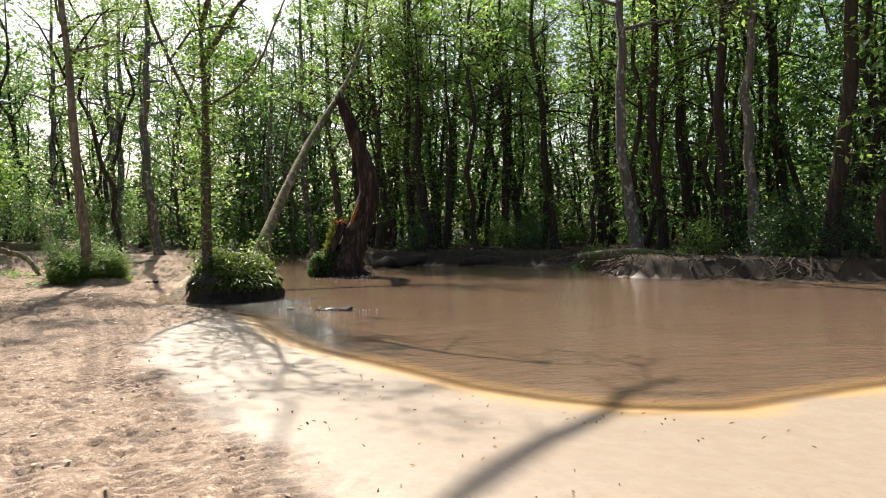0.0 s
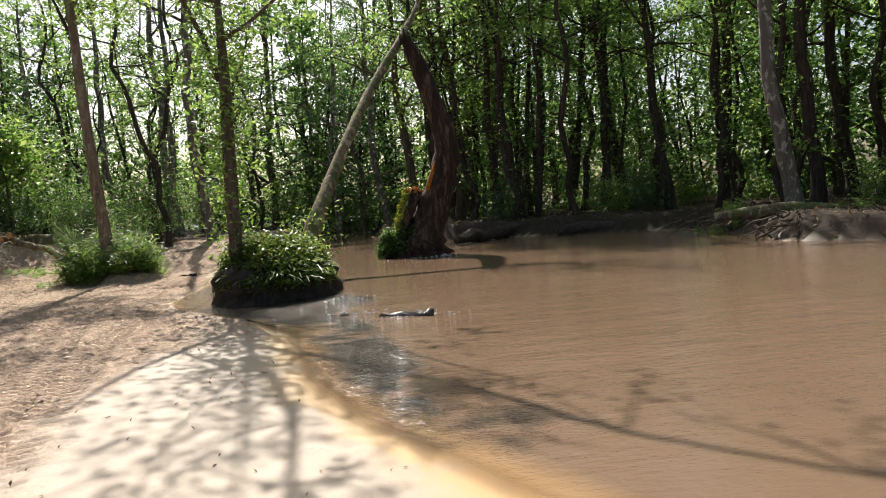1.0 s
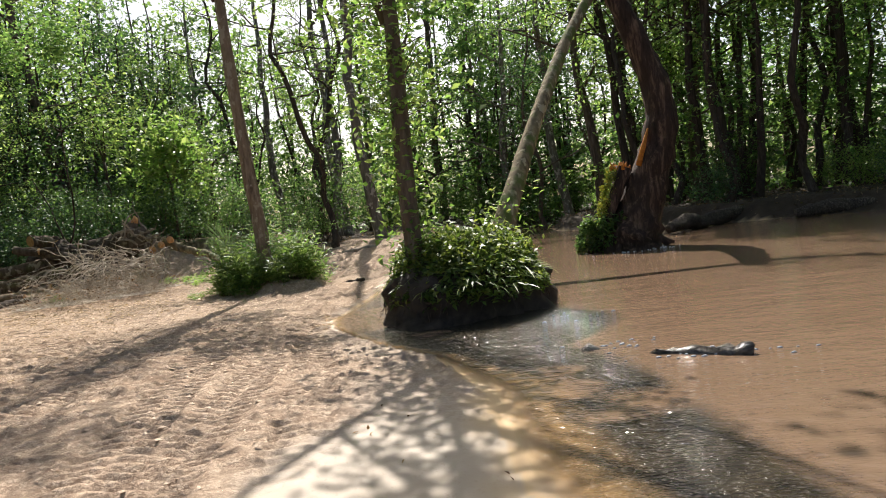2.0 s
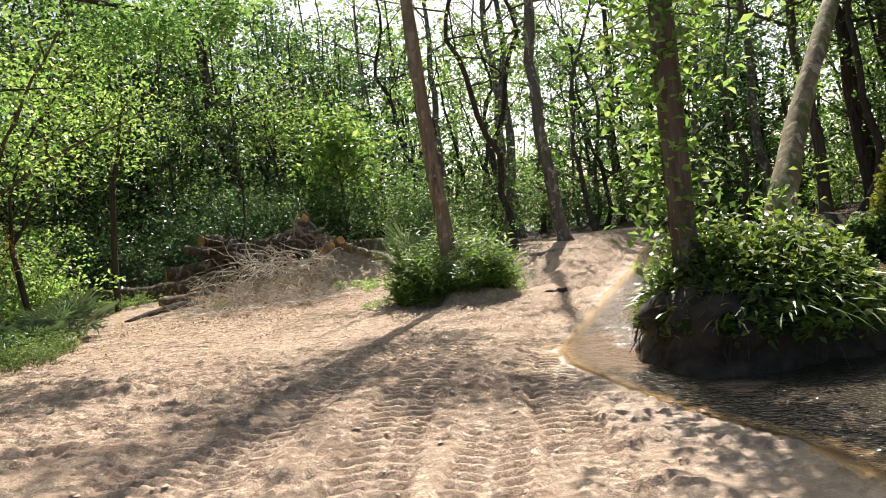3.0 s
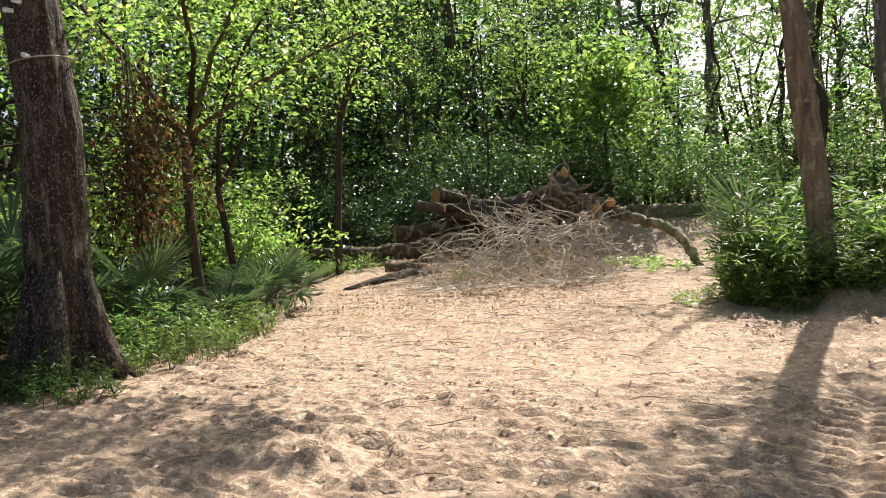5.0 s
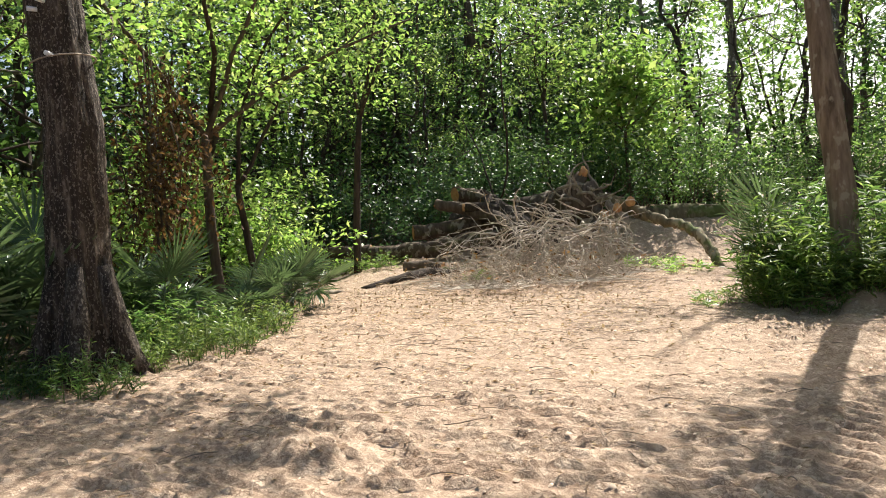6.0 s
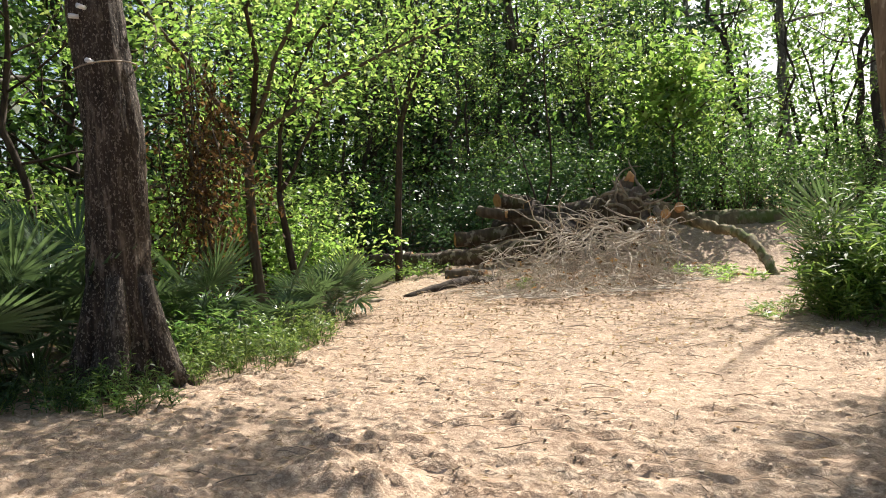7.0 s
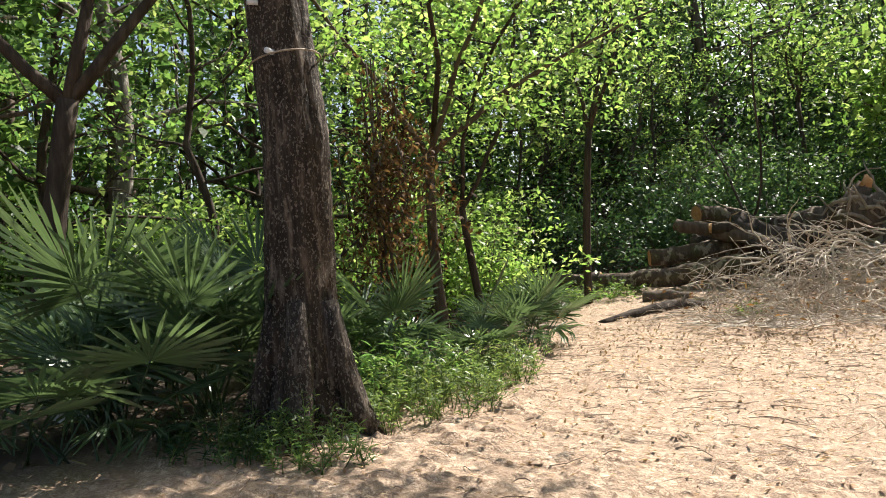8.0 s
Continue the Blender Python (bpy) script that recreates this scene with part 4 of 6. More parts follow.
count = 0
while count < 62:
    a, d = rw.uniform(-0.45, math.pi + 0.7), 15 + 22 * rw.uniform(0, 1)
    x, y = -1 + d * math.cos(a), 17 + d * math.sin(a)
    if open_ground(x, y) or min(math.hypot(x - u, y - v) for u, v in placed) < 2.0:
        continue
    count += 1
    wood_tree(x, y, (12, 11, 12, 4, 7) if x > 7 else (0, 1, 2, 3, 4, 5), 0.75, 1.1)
count = 0
while count < 26:
    a, d = rw.uniform(-0.5, math.pi + 0.6), 34 + 44 * rw.uniform(0, 1)
    x, y = -1 + d * math.cos(a), 17 + d * math.sin(a)
    if open_ground(x, y) or min(math.hypot(x - u, y - v) for u, v in placed) < 2.4:
        continue
    count += 1
    wood_tree(x, y, (8, 9, 10, 8, 7), 0.8, 1.15)
count = 0
while count < 20:
    a, d = rw.uniform(0.62, 1.95), 36 + 30 * rw.uniform(0, 1)
    x, y = d * math.cos(a), d * math.sin(a)
    if open_ground(x, y) or min(math.hypot(x - u, y - v) for u, v in placed) < 1.7:
        continue
    count += 1
    wood_tree(x, y, (8, 9, 10, 9), 0.8, 1.15)
count = 0
while count < 18:
    a, d = rw.uniform(math.pi + 0.4, 2 * math.pi - 0.3), 24 + 26 * rw.uniform(0, 1)
    x, y = -1 + d * math.cos(a), 8 + d * math.sin(a)
    if open_ground(x, y) or min(math.hypot(x - u, y - v) for u, v in placed) < 3:
        continue
    count += 1
    wood_tree(x, y, (8, 9, 10), 0.9, 1.2)


for k in range(5):      # tall woods closing the view along the creek
    forest_tree((9, 8, 9, 4, 9)[k % 5], 0.5 + 2.2 * k + rw.uniform(-0.5, 0.5), 59 + 5 * (k % 3) + rw.uniform(-1, 1), rw.uniform(0, 360), rw.uniform(1.0, 1.3))


# dense woods beyond the single trees, one mass of leaves and stems that nobody could count
def far_woods(mid, arc, depth, trees, tall, foot, clumps, per, leaf, spread, mat, seed, low, label):
    """Many crowns and stems between two distances from mid: foot is the share of a tree below its crown, low the clumps of undergrowth."""
    r = rng(seed)
    green, wood = Soup(), Soup()
    cloud = []

    def spots(count):
        a, d = r.uniform(*arc, count), r.uniform(*depth, count)
        x, y = mid[0] + d * np.cos(a), mid[1] + d * np.sin(a)
        return np.stack([x, y], 1)[~open_spots(x, y)]

    for x, y in spots(trees):
        h = r.uniform(*tall)
        if y > 30 and -15.5 < x < 7:
            h = min(h, max(3.0, (y - 34.5) * 1.0))
        tip = np.array((x + r.normal(0, 0.9), y + r.normal(0, 0.9), h))
        line = np.stack([np.interp(np.linspace(0, 1, 6), (0, 1), (p, q)) for p, q in zip((x, y, -0.2), tip)], 1)
        line[1:5, :2] += r.normal(0, 0.28, (4, 2))
        wood.tube(line, np.linspace(r.uniform(0.08, 0.2), 0.03, 6), 5, cap=False)
        z0 = foot * h
        half = spread * r.uniform(0.7, 1.2)
        for _ in range(clumps):
            f = r.uniform(0, 1) ** 0.8
            w = half * math.sin(math.pi * (0.12 + 0.8 * f)) * math.sqrt(r.uniform(0.1, 1))
            b = r.uniform(0, 6.28)
            c = np.array((x + w * math.cos(b), y + w * math.sin(b), z0 + (h - z0) * f))
            cloud.append(c + r.normal(0, 0.5, (per, 3)) * (1.0, 1.0, 0.5) * (0.55 + leaf))
    for x, y in spots(low):
        c = np.array((x, y, 0.3 + 6.0 * r.uniform(0, 1) ** 1.4))
        cloud.append(c + r.normal(0, 0.5, (per, 3)) * (1.3, 1.3, 0.7))
    green.leaves(np.concatenate(cloud), leaf, leaf * 0.6, seed + 1)
    tagged(put("far_woods", green.mesh("far_woods"), mat), label, "woods", kind="stuff")
    tagged(put("far_stems", wood.mesh("far_stems"), BARK_DARK), "dark crooked stems of the far woods", "woods", kind="stuff")


far_woods((-2, 18), (0.3, 2.2), (40, 60), 150, (12, 19), 0.16, 22, 13, 0.46, 2.8, LEAF, 901, 2600, "dense green far woods behind the creek and the clearing")
far_woods((-2, 18), (2.1, 3.5), (36, 54), 130, (16, 23), 0.2, 22, 13, 0.45, 2.8, LEAF, 931, 1500, "dense green far woods behind the felled logs")
far_woods((-4, 17), (1.72, 3.45), (21, 30), 60, (4, 7.5), 0.2, 16, 16, 0.2, 1.6, LEAF, 911, 300, "green young woods behind the felled logs")
far_woods((-4, 16), (1.83, 2.6), (25, 38), 75, (9, 17), 0.3, 24, 16, 0.28, 2.2, LEAF_DARK, 941, 300, "dark green taller woods behind the felled logs")
far_woods((2, 18), (-0.5, 1.25), (21, 36), 56, (11, 17), 0.3, 30, 16, 0.3, 2.5, LEAF, 921, 500, "dark shady woods behind the far bank")
for x, y, kind, size in ((8.6, 41.5, 11, 0.8), (11.0, 39.2, 11, 0.8), (13.6, 41.4, 11, 0.9), (15.8, 37.4, 11, 0.85), (10.2, 45.5, 11, 0.95), (5.2, 46.0, 4, 0.8), (13.0, 46.0, 4, 1.0), (18.4, 41.0, 11, 1.0), (4.0, 50.2, 0, 0.9), (17.4, 34.4, 11, 0.85), (21.0, 36.0, 11, 1.0), (7.6, 43.6, 2, 0.9), (9.8, 42.8, 2, 0.95), (12.2, 43.8, 2, 1.0), (11.4, 47.6, 2, 1.1), (19.2, 27.4, 11, 0.95)):
    forest_tree(kind, x, y, 41 * x, size)


# ---- undergrowth ----
def shrub_meshes(seed, tall, wide, clumps, per, leaf):
    r = rng(seed)
    wood, green = Soup(), Soup()
    cloud = []
    for k in range(8):
        q = wander((r.normal(0, 0.1), r.normal(0, 0.1), -0.05), (r.normal(0, 0.5), r.normal(0, 0.5), 1), tall * r.uniform(0.6, 1.05), 6, seed * 9 + k, 0.18)
        wood.tube(q, np.linspace(0.018, 0.005, 7), 5)
        for p in q[2:]:
            for _ in range(max(1, clumps // 40)):
                c = p + r.normal(0, 0.3, 3) * (wide, wide, 0.6)
                cloud.append(c + r.normal(0, 0.22, (per, 3)) * (1, 1, 0.6))
    green.leaves(np.concatenate(cloud), leaf, leaf * 0.5, seed)
    return wood.mesh("stem"), green.mesh("foliage")


SHRUBS = []
for k, (tall, wide, per, leaf, leafs) in enumerate(((2.2, 1.0, 22, 0.12, LEAF_DARK), (3.2, 1.3, 22, 0.14, LEAF_LIGHT), (1.5, 1.0, 20, 0.12, LEAF_LIGHT), (3.8, 1.6, 21, 0.15, LEAF))):
    SHRUBS.append((shrub_meshes(300 + k, tall, wide, 80, per, leaf), leafs))
SHRUB_WORDS = ("green leafy forest shrub", "tall light-green shrub of the forest edge", "low light-green shrub", "tall green dense shrub")
FIRST_SHRUB = {}


def shrub(kind, x, y, turn=0.0, size=1.0):
    m = move_to(x, y, turn, size)
    if kind not in FIRST_SHRUB:
        (stems, foliage), leafs = SHRUBS[kind]
        ob = base("shrub", (x, y, height(x, y)), SHRUB_WORDS[kind] + " among the trees", "shrub", "forest shrubs", turn)
        put("stem", stems, BARK, ob)
        put("foliage", foliage, leafs, ob)
        FIRST_SHRUB[kind] = ob
        ob.matrix_world = m
        return ob
    return copy_thing(FIRST_SHRUB[kind], m @ Matrix.Diagonal([1 / s for s in FIRST_SHRUB[kind].scale] + [1]))


shrub_spots = []
for row, (y0, lo, hi) in enumerate(((36.2, -14.5, -4.6), (39.4, -17.0, -4.4), (52.6, -4.5, 11.5))):
    x = lo
    while x < hi:
        xs, ys = x + rw.uniform(-0.3, 0.3), y0 + rw.uniform(-0.6, 0.6)
        shrub_spots.append((xs, ys))
        shrub((0, 3, 3, 3)[int(rw.integers(0, 4))], xs, ys, rw.uniform(0, 360), rw.uniform(0.75, 1.15) * (0.75 if row == 0 else 1))
        x += 1.35
for ring, gap in ((15.5, 1.6), (19.5, 1.9)):      # undergrowth closing the woods behind the logs and palmettos
    turn = 1.95
    while turn < 3.3:
        x, y = -4 + ring * math.cos(turn) + rw.uniform(-0.5, 0.5), 16 + ring * math.sin(turn) + rw.uniform(-0.5, 0.5)
        turn += gap / ring
        if open_ground(x, y):
            continue
        shrub_spots.append((x, y))
        shrub((3, 0, 3, 1)[int(rw.integers(0, 4))], x, y, rw.uniform(0, 360), rw.uniform(0.7, 1.0))
for x, y, kind, size in ((-13.6, 22.6, 1, 0.8), (-14.6, 24.4, 1, 0.95), (-13.9, 26.4, 2, 1.1), (-15.4, 26.8, 1, 1.0), (-16.2, 23.0, 1, 1.0), (-14.9, 20.9, 0, 0.9), (-16.6, 28.6, 1, 0.9), (-14.6, 30.8, 0, 1.0), (-13.4, 32.2, 0, 1.1),
                         (-12.4, 33.6, 0, 1.1), (-11.2, 34.6, 0, 1.15), (-9.9, 35.4, 0, 1.1), (-16.4, 31.8, 0, 1.2), (-14.8, 33.6, 0, 1.2), (-13.0, 35.2, 0, 1.2)):
    shrub_spots.append((x, y))
    shrub(kind, x, y, 77 * x, size)
count = 0
while count < 24:
    a, d = rw.uniform(0.35, 1.5), 24 + 18 * rw.uniform(0, 1)
    x, y = d * math.cos(a), 2 + d * math.sin(a)
    if x < 5 or open_ground(x, y):
        continue
    count += 1
    shrub_spots.append((x, y))
    shrub((0, 3, 0, 2)[int(rw.integers(0, 4))], x, y, rw.uniform(0, 360), rw.uniform(0.7, 1.1))
count = 0
while count < 30:
    a, d = rw.uniform(-0.35, math.pi + 0.75), 12 + 30 * rw.uniform(0, 1) ** 1.1
    x, y = -2 + d * math.cos(a), 17 + d * math.sin(a)
    if open_ground(x, y) or (shrub_spots and min(math.hypot(x - u, y - v) for u, v in shrub_spots) < 1.2):
        continue
    count += 1
    shrub_spots.append((x, y))
    kind = int(rw.integers(0, 4))
    if x > 6:
        kind = (0, 2)[int(rw.integers(0, 2))]
    shrub(kind, x, y, rw.uniform(0, 360), rw.uniform(0.7, 1.15))


# ---- islet, stump and leaning trunk in the creek ----
def islet():
    ob = base("islet", (0.56, 20.05, WATER_Z), "dark undercut mud islet topped with grass and weeds", "islet")
    r = rng(5)
    s = Soup()
    rings = ((0.0, 1.08, -0.3), (0.0, 1.04, 0.02), (0.0, 0.97, 0.14), (0.0, 0.95, 0.28), (0.0, 0.96, 0.4), (0.0, 0.9, 0.52), (0.0, 0.75, 0.62), (0.0, 0.5, 0.7), (0.0, 0.2, 0.74))
    n = 44
    ang = np.linspace(0, 2 * np.pi, n, endpoint=False)
    outline = 1 + 0.1 * np.sin(2 * ang + 0.5) + 0.07 * np.sin(3 * ang + 2) + 0.05 * r.normal(0, 1, n)
    verts, faces = [], []
    for _, k, z in rings:
        rag = 1 + 0.045 * r.normal(0, 1, n)
        verts.append(np.stack([1.1 * outline * k * rag * np.cos(ang), 1.1 * outline * k * rag * np.sin(ang), z + 0.03 * r.normal(0, 1, n)], 1))
    for i in range(len(rings) - 1):
        for j in range(n):
            faces.append((i * n + j, i * n + (j + 1) % n, (i + 1) * n + (j + 1) % n, (i + 1) * n + j))
    faces.append(tuple(range((len(rings) - 1) * n, len(rings) * n)))
    s.take(np.concatenate(verts), faces)
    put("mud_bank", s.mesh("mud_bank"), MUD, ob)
    g = Soup()
    nn = 9000
    a, q = r.uniform(0, 2 * np.pi, nn), np.sqrt(r.uniform(0, 1, nn))
    c = np.stack([1.17 * q * np.cos(a), 1.16 * q * np.sin(a), 0.36 + 0.42 * (1 - q ** 2.5) + 0.3 * (1.05 - q ** 3) * r.uniform(0, 1, nn) + 0.16 * r.normal(0, 1, nn) * (q < 0.9) * np.maximum(0, np.sin(2 * a + 1)) - 0.17 * (q > 0.85) * r.uniform(0, 1, nn) ** 1.5], 1)
    g.leaves(c, 0.1, 0.05, 9, -0.1, 0.9)
    put("ground_cover", g.mesh("ground_cover"), LEAF_ISLET, ob, "bright green weeds and grass")
    m = 520
    a, q = r.uniform(0, 2 * np.pi, m), np.sqrt(r.uniform(0.05, 1, m))
    way = np.stack([np.cos(a) * (0.3 + q), np.sin(a) * (0.3 + q), 1.1 - 1.5 * q ** 2], 1)
    c = np.stack([1.1 * q * np.cos(a), 1.08 * q * np.sin(a), 0.42 + 0.36 * (1 - q ** 2.5)], 1) + way * 0.14
    g2 = Soup()
    g2.leaves(c, 0.28, 0.018, 19, 0.0, 0.4, way)
    put("grass", g2.mesh("grass"), LEAF_ISLET, ob)
    h = Soup()
    for k in range(60):
        a = r.uniform(0, 2 * np.pi)
        p0 = (1.08 * math.cos(a), 1.06 * math.sin(a), 0.36)
        h.tube(wander(p0, (math.cos(a) * 0.5, math.sin(a) * 0.5, -1), r.uniform(0.15, 0.4), 3, 900 + k, 0.25), np.linspace(0.008, 0.003, 4), 4)
    tagged(put("root_fringe", h.mesh("root_fringe"), BARK_DARK, ob), kind="stuff")
    ob.scale = (1.06, 1.42, 1.12)


LEAF_ISLET = leaf_material("leaf_islet_weeds", (0.05, 0.09, 0.02), (0.13, 0.2, 0.045), (0.27, 0.31, 0.09), 0.45)
islet()


def stump():
    ob = base("dead_tree", (4.8, 27.9, WATER_Z), "tall broken reddish dead trunk with mossy foot in water", "dead tree")
    s = Soup()
    line = np.array([(0.1, 0, -0.4), (0.15, 0, 0.1), (0.3, 0, 0.5), (0.48, 0, 1.0), (0.75, 0, 1.7), (1.08, 0, 2.5), (1.28, 0, 3.2), (1.18, 0.05, 4.1), (0.9, 0.1, 5.0), (0.62, 0.1, 5.8), (0.36, 0.15, 6.5), (0.22, 0.15, 6.95)])
    fine = np.linspace(0, 1, 40)
    at = np.linspace(0, 1, len(line))
    pts = np.stack([np.interp(fine, at, line[:, k]) for k in range(3)], 1)
    rad = np.interp(fine, at, [1.05, 0.98, 0.84, 0.7, 0.58, 0.52, 0.48, 0.41, 0.36, 0.32, 0.28, 0.16])
    s.tube(pts, rad, 20, 3, 0.085, True, 0.8)
    r = rng(8)
    for k in range(9):
        a = k * 0.7
        p0 = (0.1 + 0.5 * math.cos(a), 0.45 * math.sin(a), 0.35)
        s.tube(wander(p0, (math.cos(a), math.sin(a), -0.55), r.uniform(0.6, 1.0), 5, 60 + k, 0.12, -0.05), np.linspace(0.17, 0.05, 6), 7, k, 0.1)
    for k in range(7):
        a = k * 0.9
        s.tube([(0.22 + 0.13 * math.cos(a), 0.15 + 0.13 * math.sin(a), 6.7), (0.17 + 0.16 * math.cos(a), 0.15 + 0.16 * math.sin(a), 7.0 + 0.25 * r.uniform(0, 1))], (0.06, 0.012), 5)
    put("trunk", s.mesh("trunk"), STUMP_WOOD, ob)
    e = Soup()
    e.tube([(-0.75, -0.1, -0.3), (-0.6, -0.1, 0.35), (-0.36, -0.12, 0.9), (-0.08, -0.14, 1.5), (0.14, -0.14, 2.05)], (0.34, 0.26, 0.19, 0.19, 0.24), 16, 4, 0.12, True, 0.8)
    put("broken_side_stem", e.mesh("broken_side_stem"), STUMP_WOOD, ob)
    o = Soup()
    for k in range(26):
        a, q = r.uniform(0, 6.28), r.uniform(0, 0.24)
        b = np.array((0.14 + 1.4 * q * math.cos(a), -0.1 + 1.2 * q * math.sin(a), 2.0))
        o.tube([b, b + (r.normal(0, 0.03), r.normal(0, 0.03), 0.06 + 0.16 * r.uniform(0, 1))], (0.05, 0.012), 5)
    o.tube([(0.45, -0.36, 2.05), (0.62, -0.37, 2.5), (0.78, -0.36, 2.95)], (0.07, 0.06, 0.02), 6, 2, 0.1)
    put("rotten_top", o.mesh("rotten_top"), ORANGE_ROT, ob, "orange rotten wood")
    m = Soup()
    t = r.uniform(0, 1, 3800)
    a = r.uniform(0, 2 * np.pi, 3800)
    axis = np.stack([np.interp(t, [0, 0.4, 1], [-0.75, -0.42, 0.0]), np.full(3800, -0.08), 0.05 + 2.0 * t], 1)
    rr = np.interp(t, [0, 0.4, 1], [0.34, 0.23, 0.2])
    keep = (np.cos(a - 3.3) > r.uniform(-0.1, 1.1, 3800))
    c = (axis + np.stack([rr * np.cos(a), rr * 0.85 * np.sin(a), np.zeros(3800)], 1) + r.normal(0, 0.05, (3800, 3)))[keep]
    m.leaves(c, 0.08, 0.06, 4, 0.5, 1.0)
    t2, a2 = r.uniform(0, 1, 1500), r.uniform(2.6, 5.6, 1500)
    c2 = np.stack([-0.2 + (1.0 - 0.3 * t2) * np.cos(a2), (0.62 - 0.15 * t2) * np.sin(a2), 0.1 + 0.75 * t2], 1) + r.normal(0, 0.06, (1500, 3))
    iv = Soup()
    iv.leaves(c2, 0.12, 0.08, 6, 0.5, 1.0)
    put("ivy", iv.mesh("ivy"), LEAF, ob, "small dark ivy leaves")
    put("moss", m.mesh("moss"), MOSS, ob, "yellow-green moss")


stump()


def leaning_trunk():
    ob = base("leaning_tree", (1.2, 22.4, WATER_Z), "pale mossy tree leaning far over the creek", "tree")
    line = np.array([(0.0, 0.0, -0.3), (0.08, 0.2, 0.6), (0.3, 0.6, 1.3), (0.95, 1.9, 2.55), (1.75, 3.2, 4.0), (2.6, 4.6, 5.4), (3.7, 6.0, 6.9), (4.6, 7.3, 8.3), (5.3, 8.2, 10.0), (5.7, 9.0, 12.0)])
    fine = np.linspace(0, 1, 36)
    at = np.linspace(0, 1, len(line))
    pts = np.stack([np.interp(fine, at, line[:, k]) for k in range(3)], 1)
    s = Soup()
    s.tube(pts, np.interp(fine, at, [0.27, 0.23, 0.2, 0.165, 0.145, 0.13, 0.115, 0.095, 0.07, 0.04]), 14, 2, 0.07)
    r = rng(4)
    ends = []
    for k, f in enumerate((26, 29, 31, 33, 34, 35)):
        q = wander(pts[f], (math.cos(k * 2.3), math.sin(k * 2.3), 0.5), 1.8, 5, 40 + k, 0.2)
        s.tube(q, np.linspace(0.05, 0.01, 6), 5)
        ends += list(q[2:])
    put("trunk", s.mesh("trunk"), BARK_MOSSY, ob)
    g = Soup()
    ends = np.array(ends)
    c = ends[r.integers(0, len(ends), 900)] + r.normal(0, 0.35, (900, 3))
    g.leaves(c, 0.15, 0.08, 3)
    b = pts[r.integers(2, 9, 500)] + r.normal(0, 0.3, (500, 3)) + (0, 0, -0.1)
    g.leaves(b, 0.14, 0.05, 8)
    put("crown", g.mesh("crown"), LEAF_LIGHT, ob)


leaning_trunk()


# ---- felled wood: logs, root plate, brush ----
def log(name, pts, radii, label, bark=BARK_DARK, cut_first=False, cut_last=False, seed=0, group="felled logs", lump=0.06, sides=14):
    pts = np.array(pts, float)
    mid = pts.mean(0)
    ob = base(name, mid, label, "log", group)
    k = 4 * len(pts)
    at, fine = np.linspace(0, 1, len(pts)), np.linspace(0, 1, k)
    line = np.stack([np.interp(fine, at, pts[:, c]) for c in range(3)], 1) - mid
    r = rng(seed + 500)
    line[1:-1] += r.normal(0, 0.015, (k - 2, 3))
    rad = np.interp(fine, at, radii)
    s = Soup()
    s.tube(line, rad, sides, seed, lump)
    put("bark", s.mesh("bark"), bark, ob)
    for on, end, nxt, rr in ((cut_first, line[0], line[1], rad[0]), (cut_last, line[-1], line[-2], rad[-1])):
        if on:
            c = Soup()
            way = (end - nxt) / np.linalg.norm(end - nxt)
            c.tube([end - way * 0.02, end + way * 0.006], (rr * 0.93, rr * 0.9), sides, seed + 3, 0.03)
            put("cut_face", c.mesh("cut_face"), CUT_WOOD, ob, "orange freshly sawn face", smooth=False)
    return ob


log("log", [(-16.9, 28.3, 0.6), (-15.7, 28.6, 0.66), (-14.72, 29.0, 0.72), (-13.5, 29.4, 0.76)], (0.1, 0.12, 0.13, 0.14), "long pale felled pole lying at the forest edge", BARK, False, True, 1)
log("log", [(-13.45, 29.25, 0.66), (-12.04, 29.75, 0.74), (-11.03, 30.2, 0.88), (-10.3, 30.5, 0.92)], (0.17, 0.19, 0.2, 0.19), "thick felled log with rough brown bark", BARK_LOG, True, False, 14)
log("log", [(-12.74, 30.0, 1.1), (-12.09, 30.6, 1.16), (-11.24, 31.2, 1.25)], (0.17, 0.18, 0.19), "felled log with an orange sawn end", BARK_LOG, True, False, 2)
log("log", [(-12.42, 30.55, 1.74), (-11.78, 30.8, 1.56), (-10.92, 30.6, 1.38), (-10.11, 30.0, 1.1)], (0.12, 0.14, 0.13, 0.1), "crooked barkless limb on top of the wood heap", BARK, True, False, 3)
log("log", [(-12.39, 31.4, 1.95), (-12.15, 31.9, 1.88), (-11.9, 32.4, 1.8)], (0.19, 0.2, 0.2), "short dark log with a sawn end on the heap", BARK_LOG, True, False, 4)
log("log", [(-12.8, 31.9, 1.2), (-12.0, 32.2, 1.25), (-11.0, 32.6, 1.2)], (0.33, 0.36, 0.36), "thick dark log under the heap", BARK_DARK, True, False, 15)
log("limb", [(-11.59, 31.0, 1.56), (-10.83, 30.6, 1.33), (-10.2, 30.15, 1.2), (-9.95, 29.95, 1.08), (-9.6, 29.6, 0.8), (-9.42, 29.3, 0.45)], (0.11, 0.12, 0.11, 0.1, 0.08, 0.04), "dark gnarled limb arching down from the heap", BARK_DARK, False, False, 16, lump=0.14)
log("limb", [(-10.9, 30.5, 1.25), (-10.2, 29.9, 1.15), (-9.9, 29.5, 0.75), (-9.85, 29.3, 0.4)], (0.09, 0.08, 0.06, 0.03), "dark gnarled limb arching down from the heap", BARK_DARK, False, False, 17, lump=0.14)
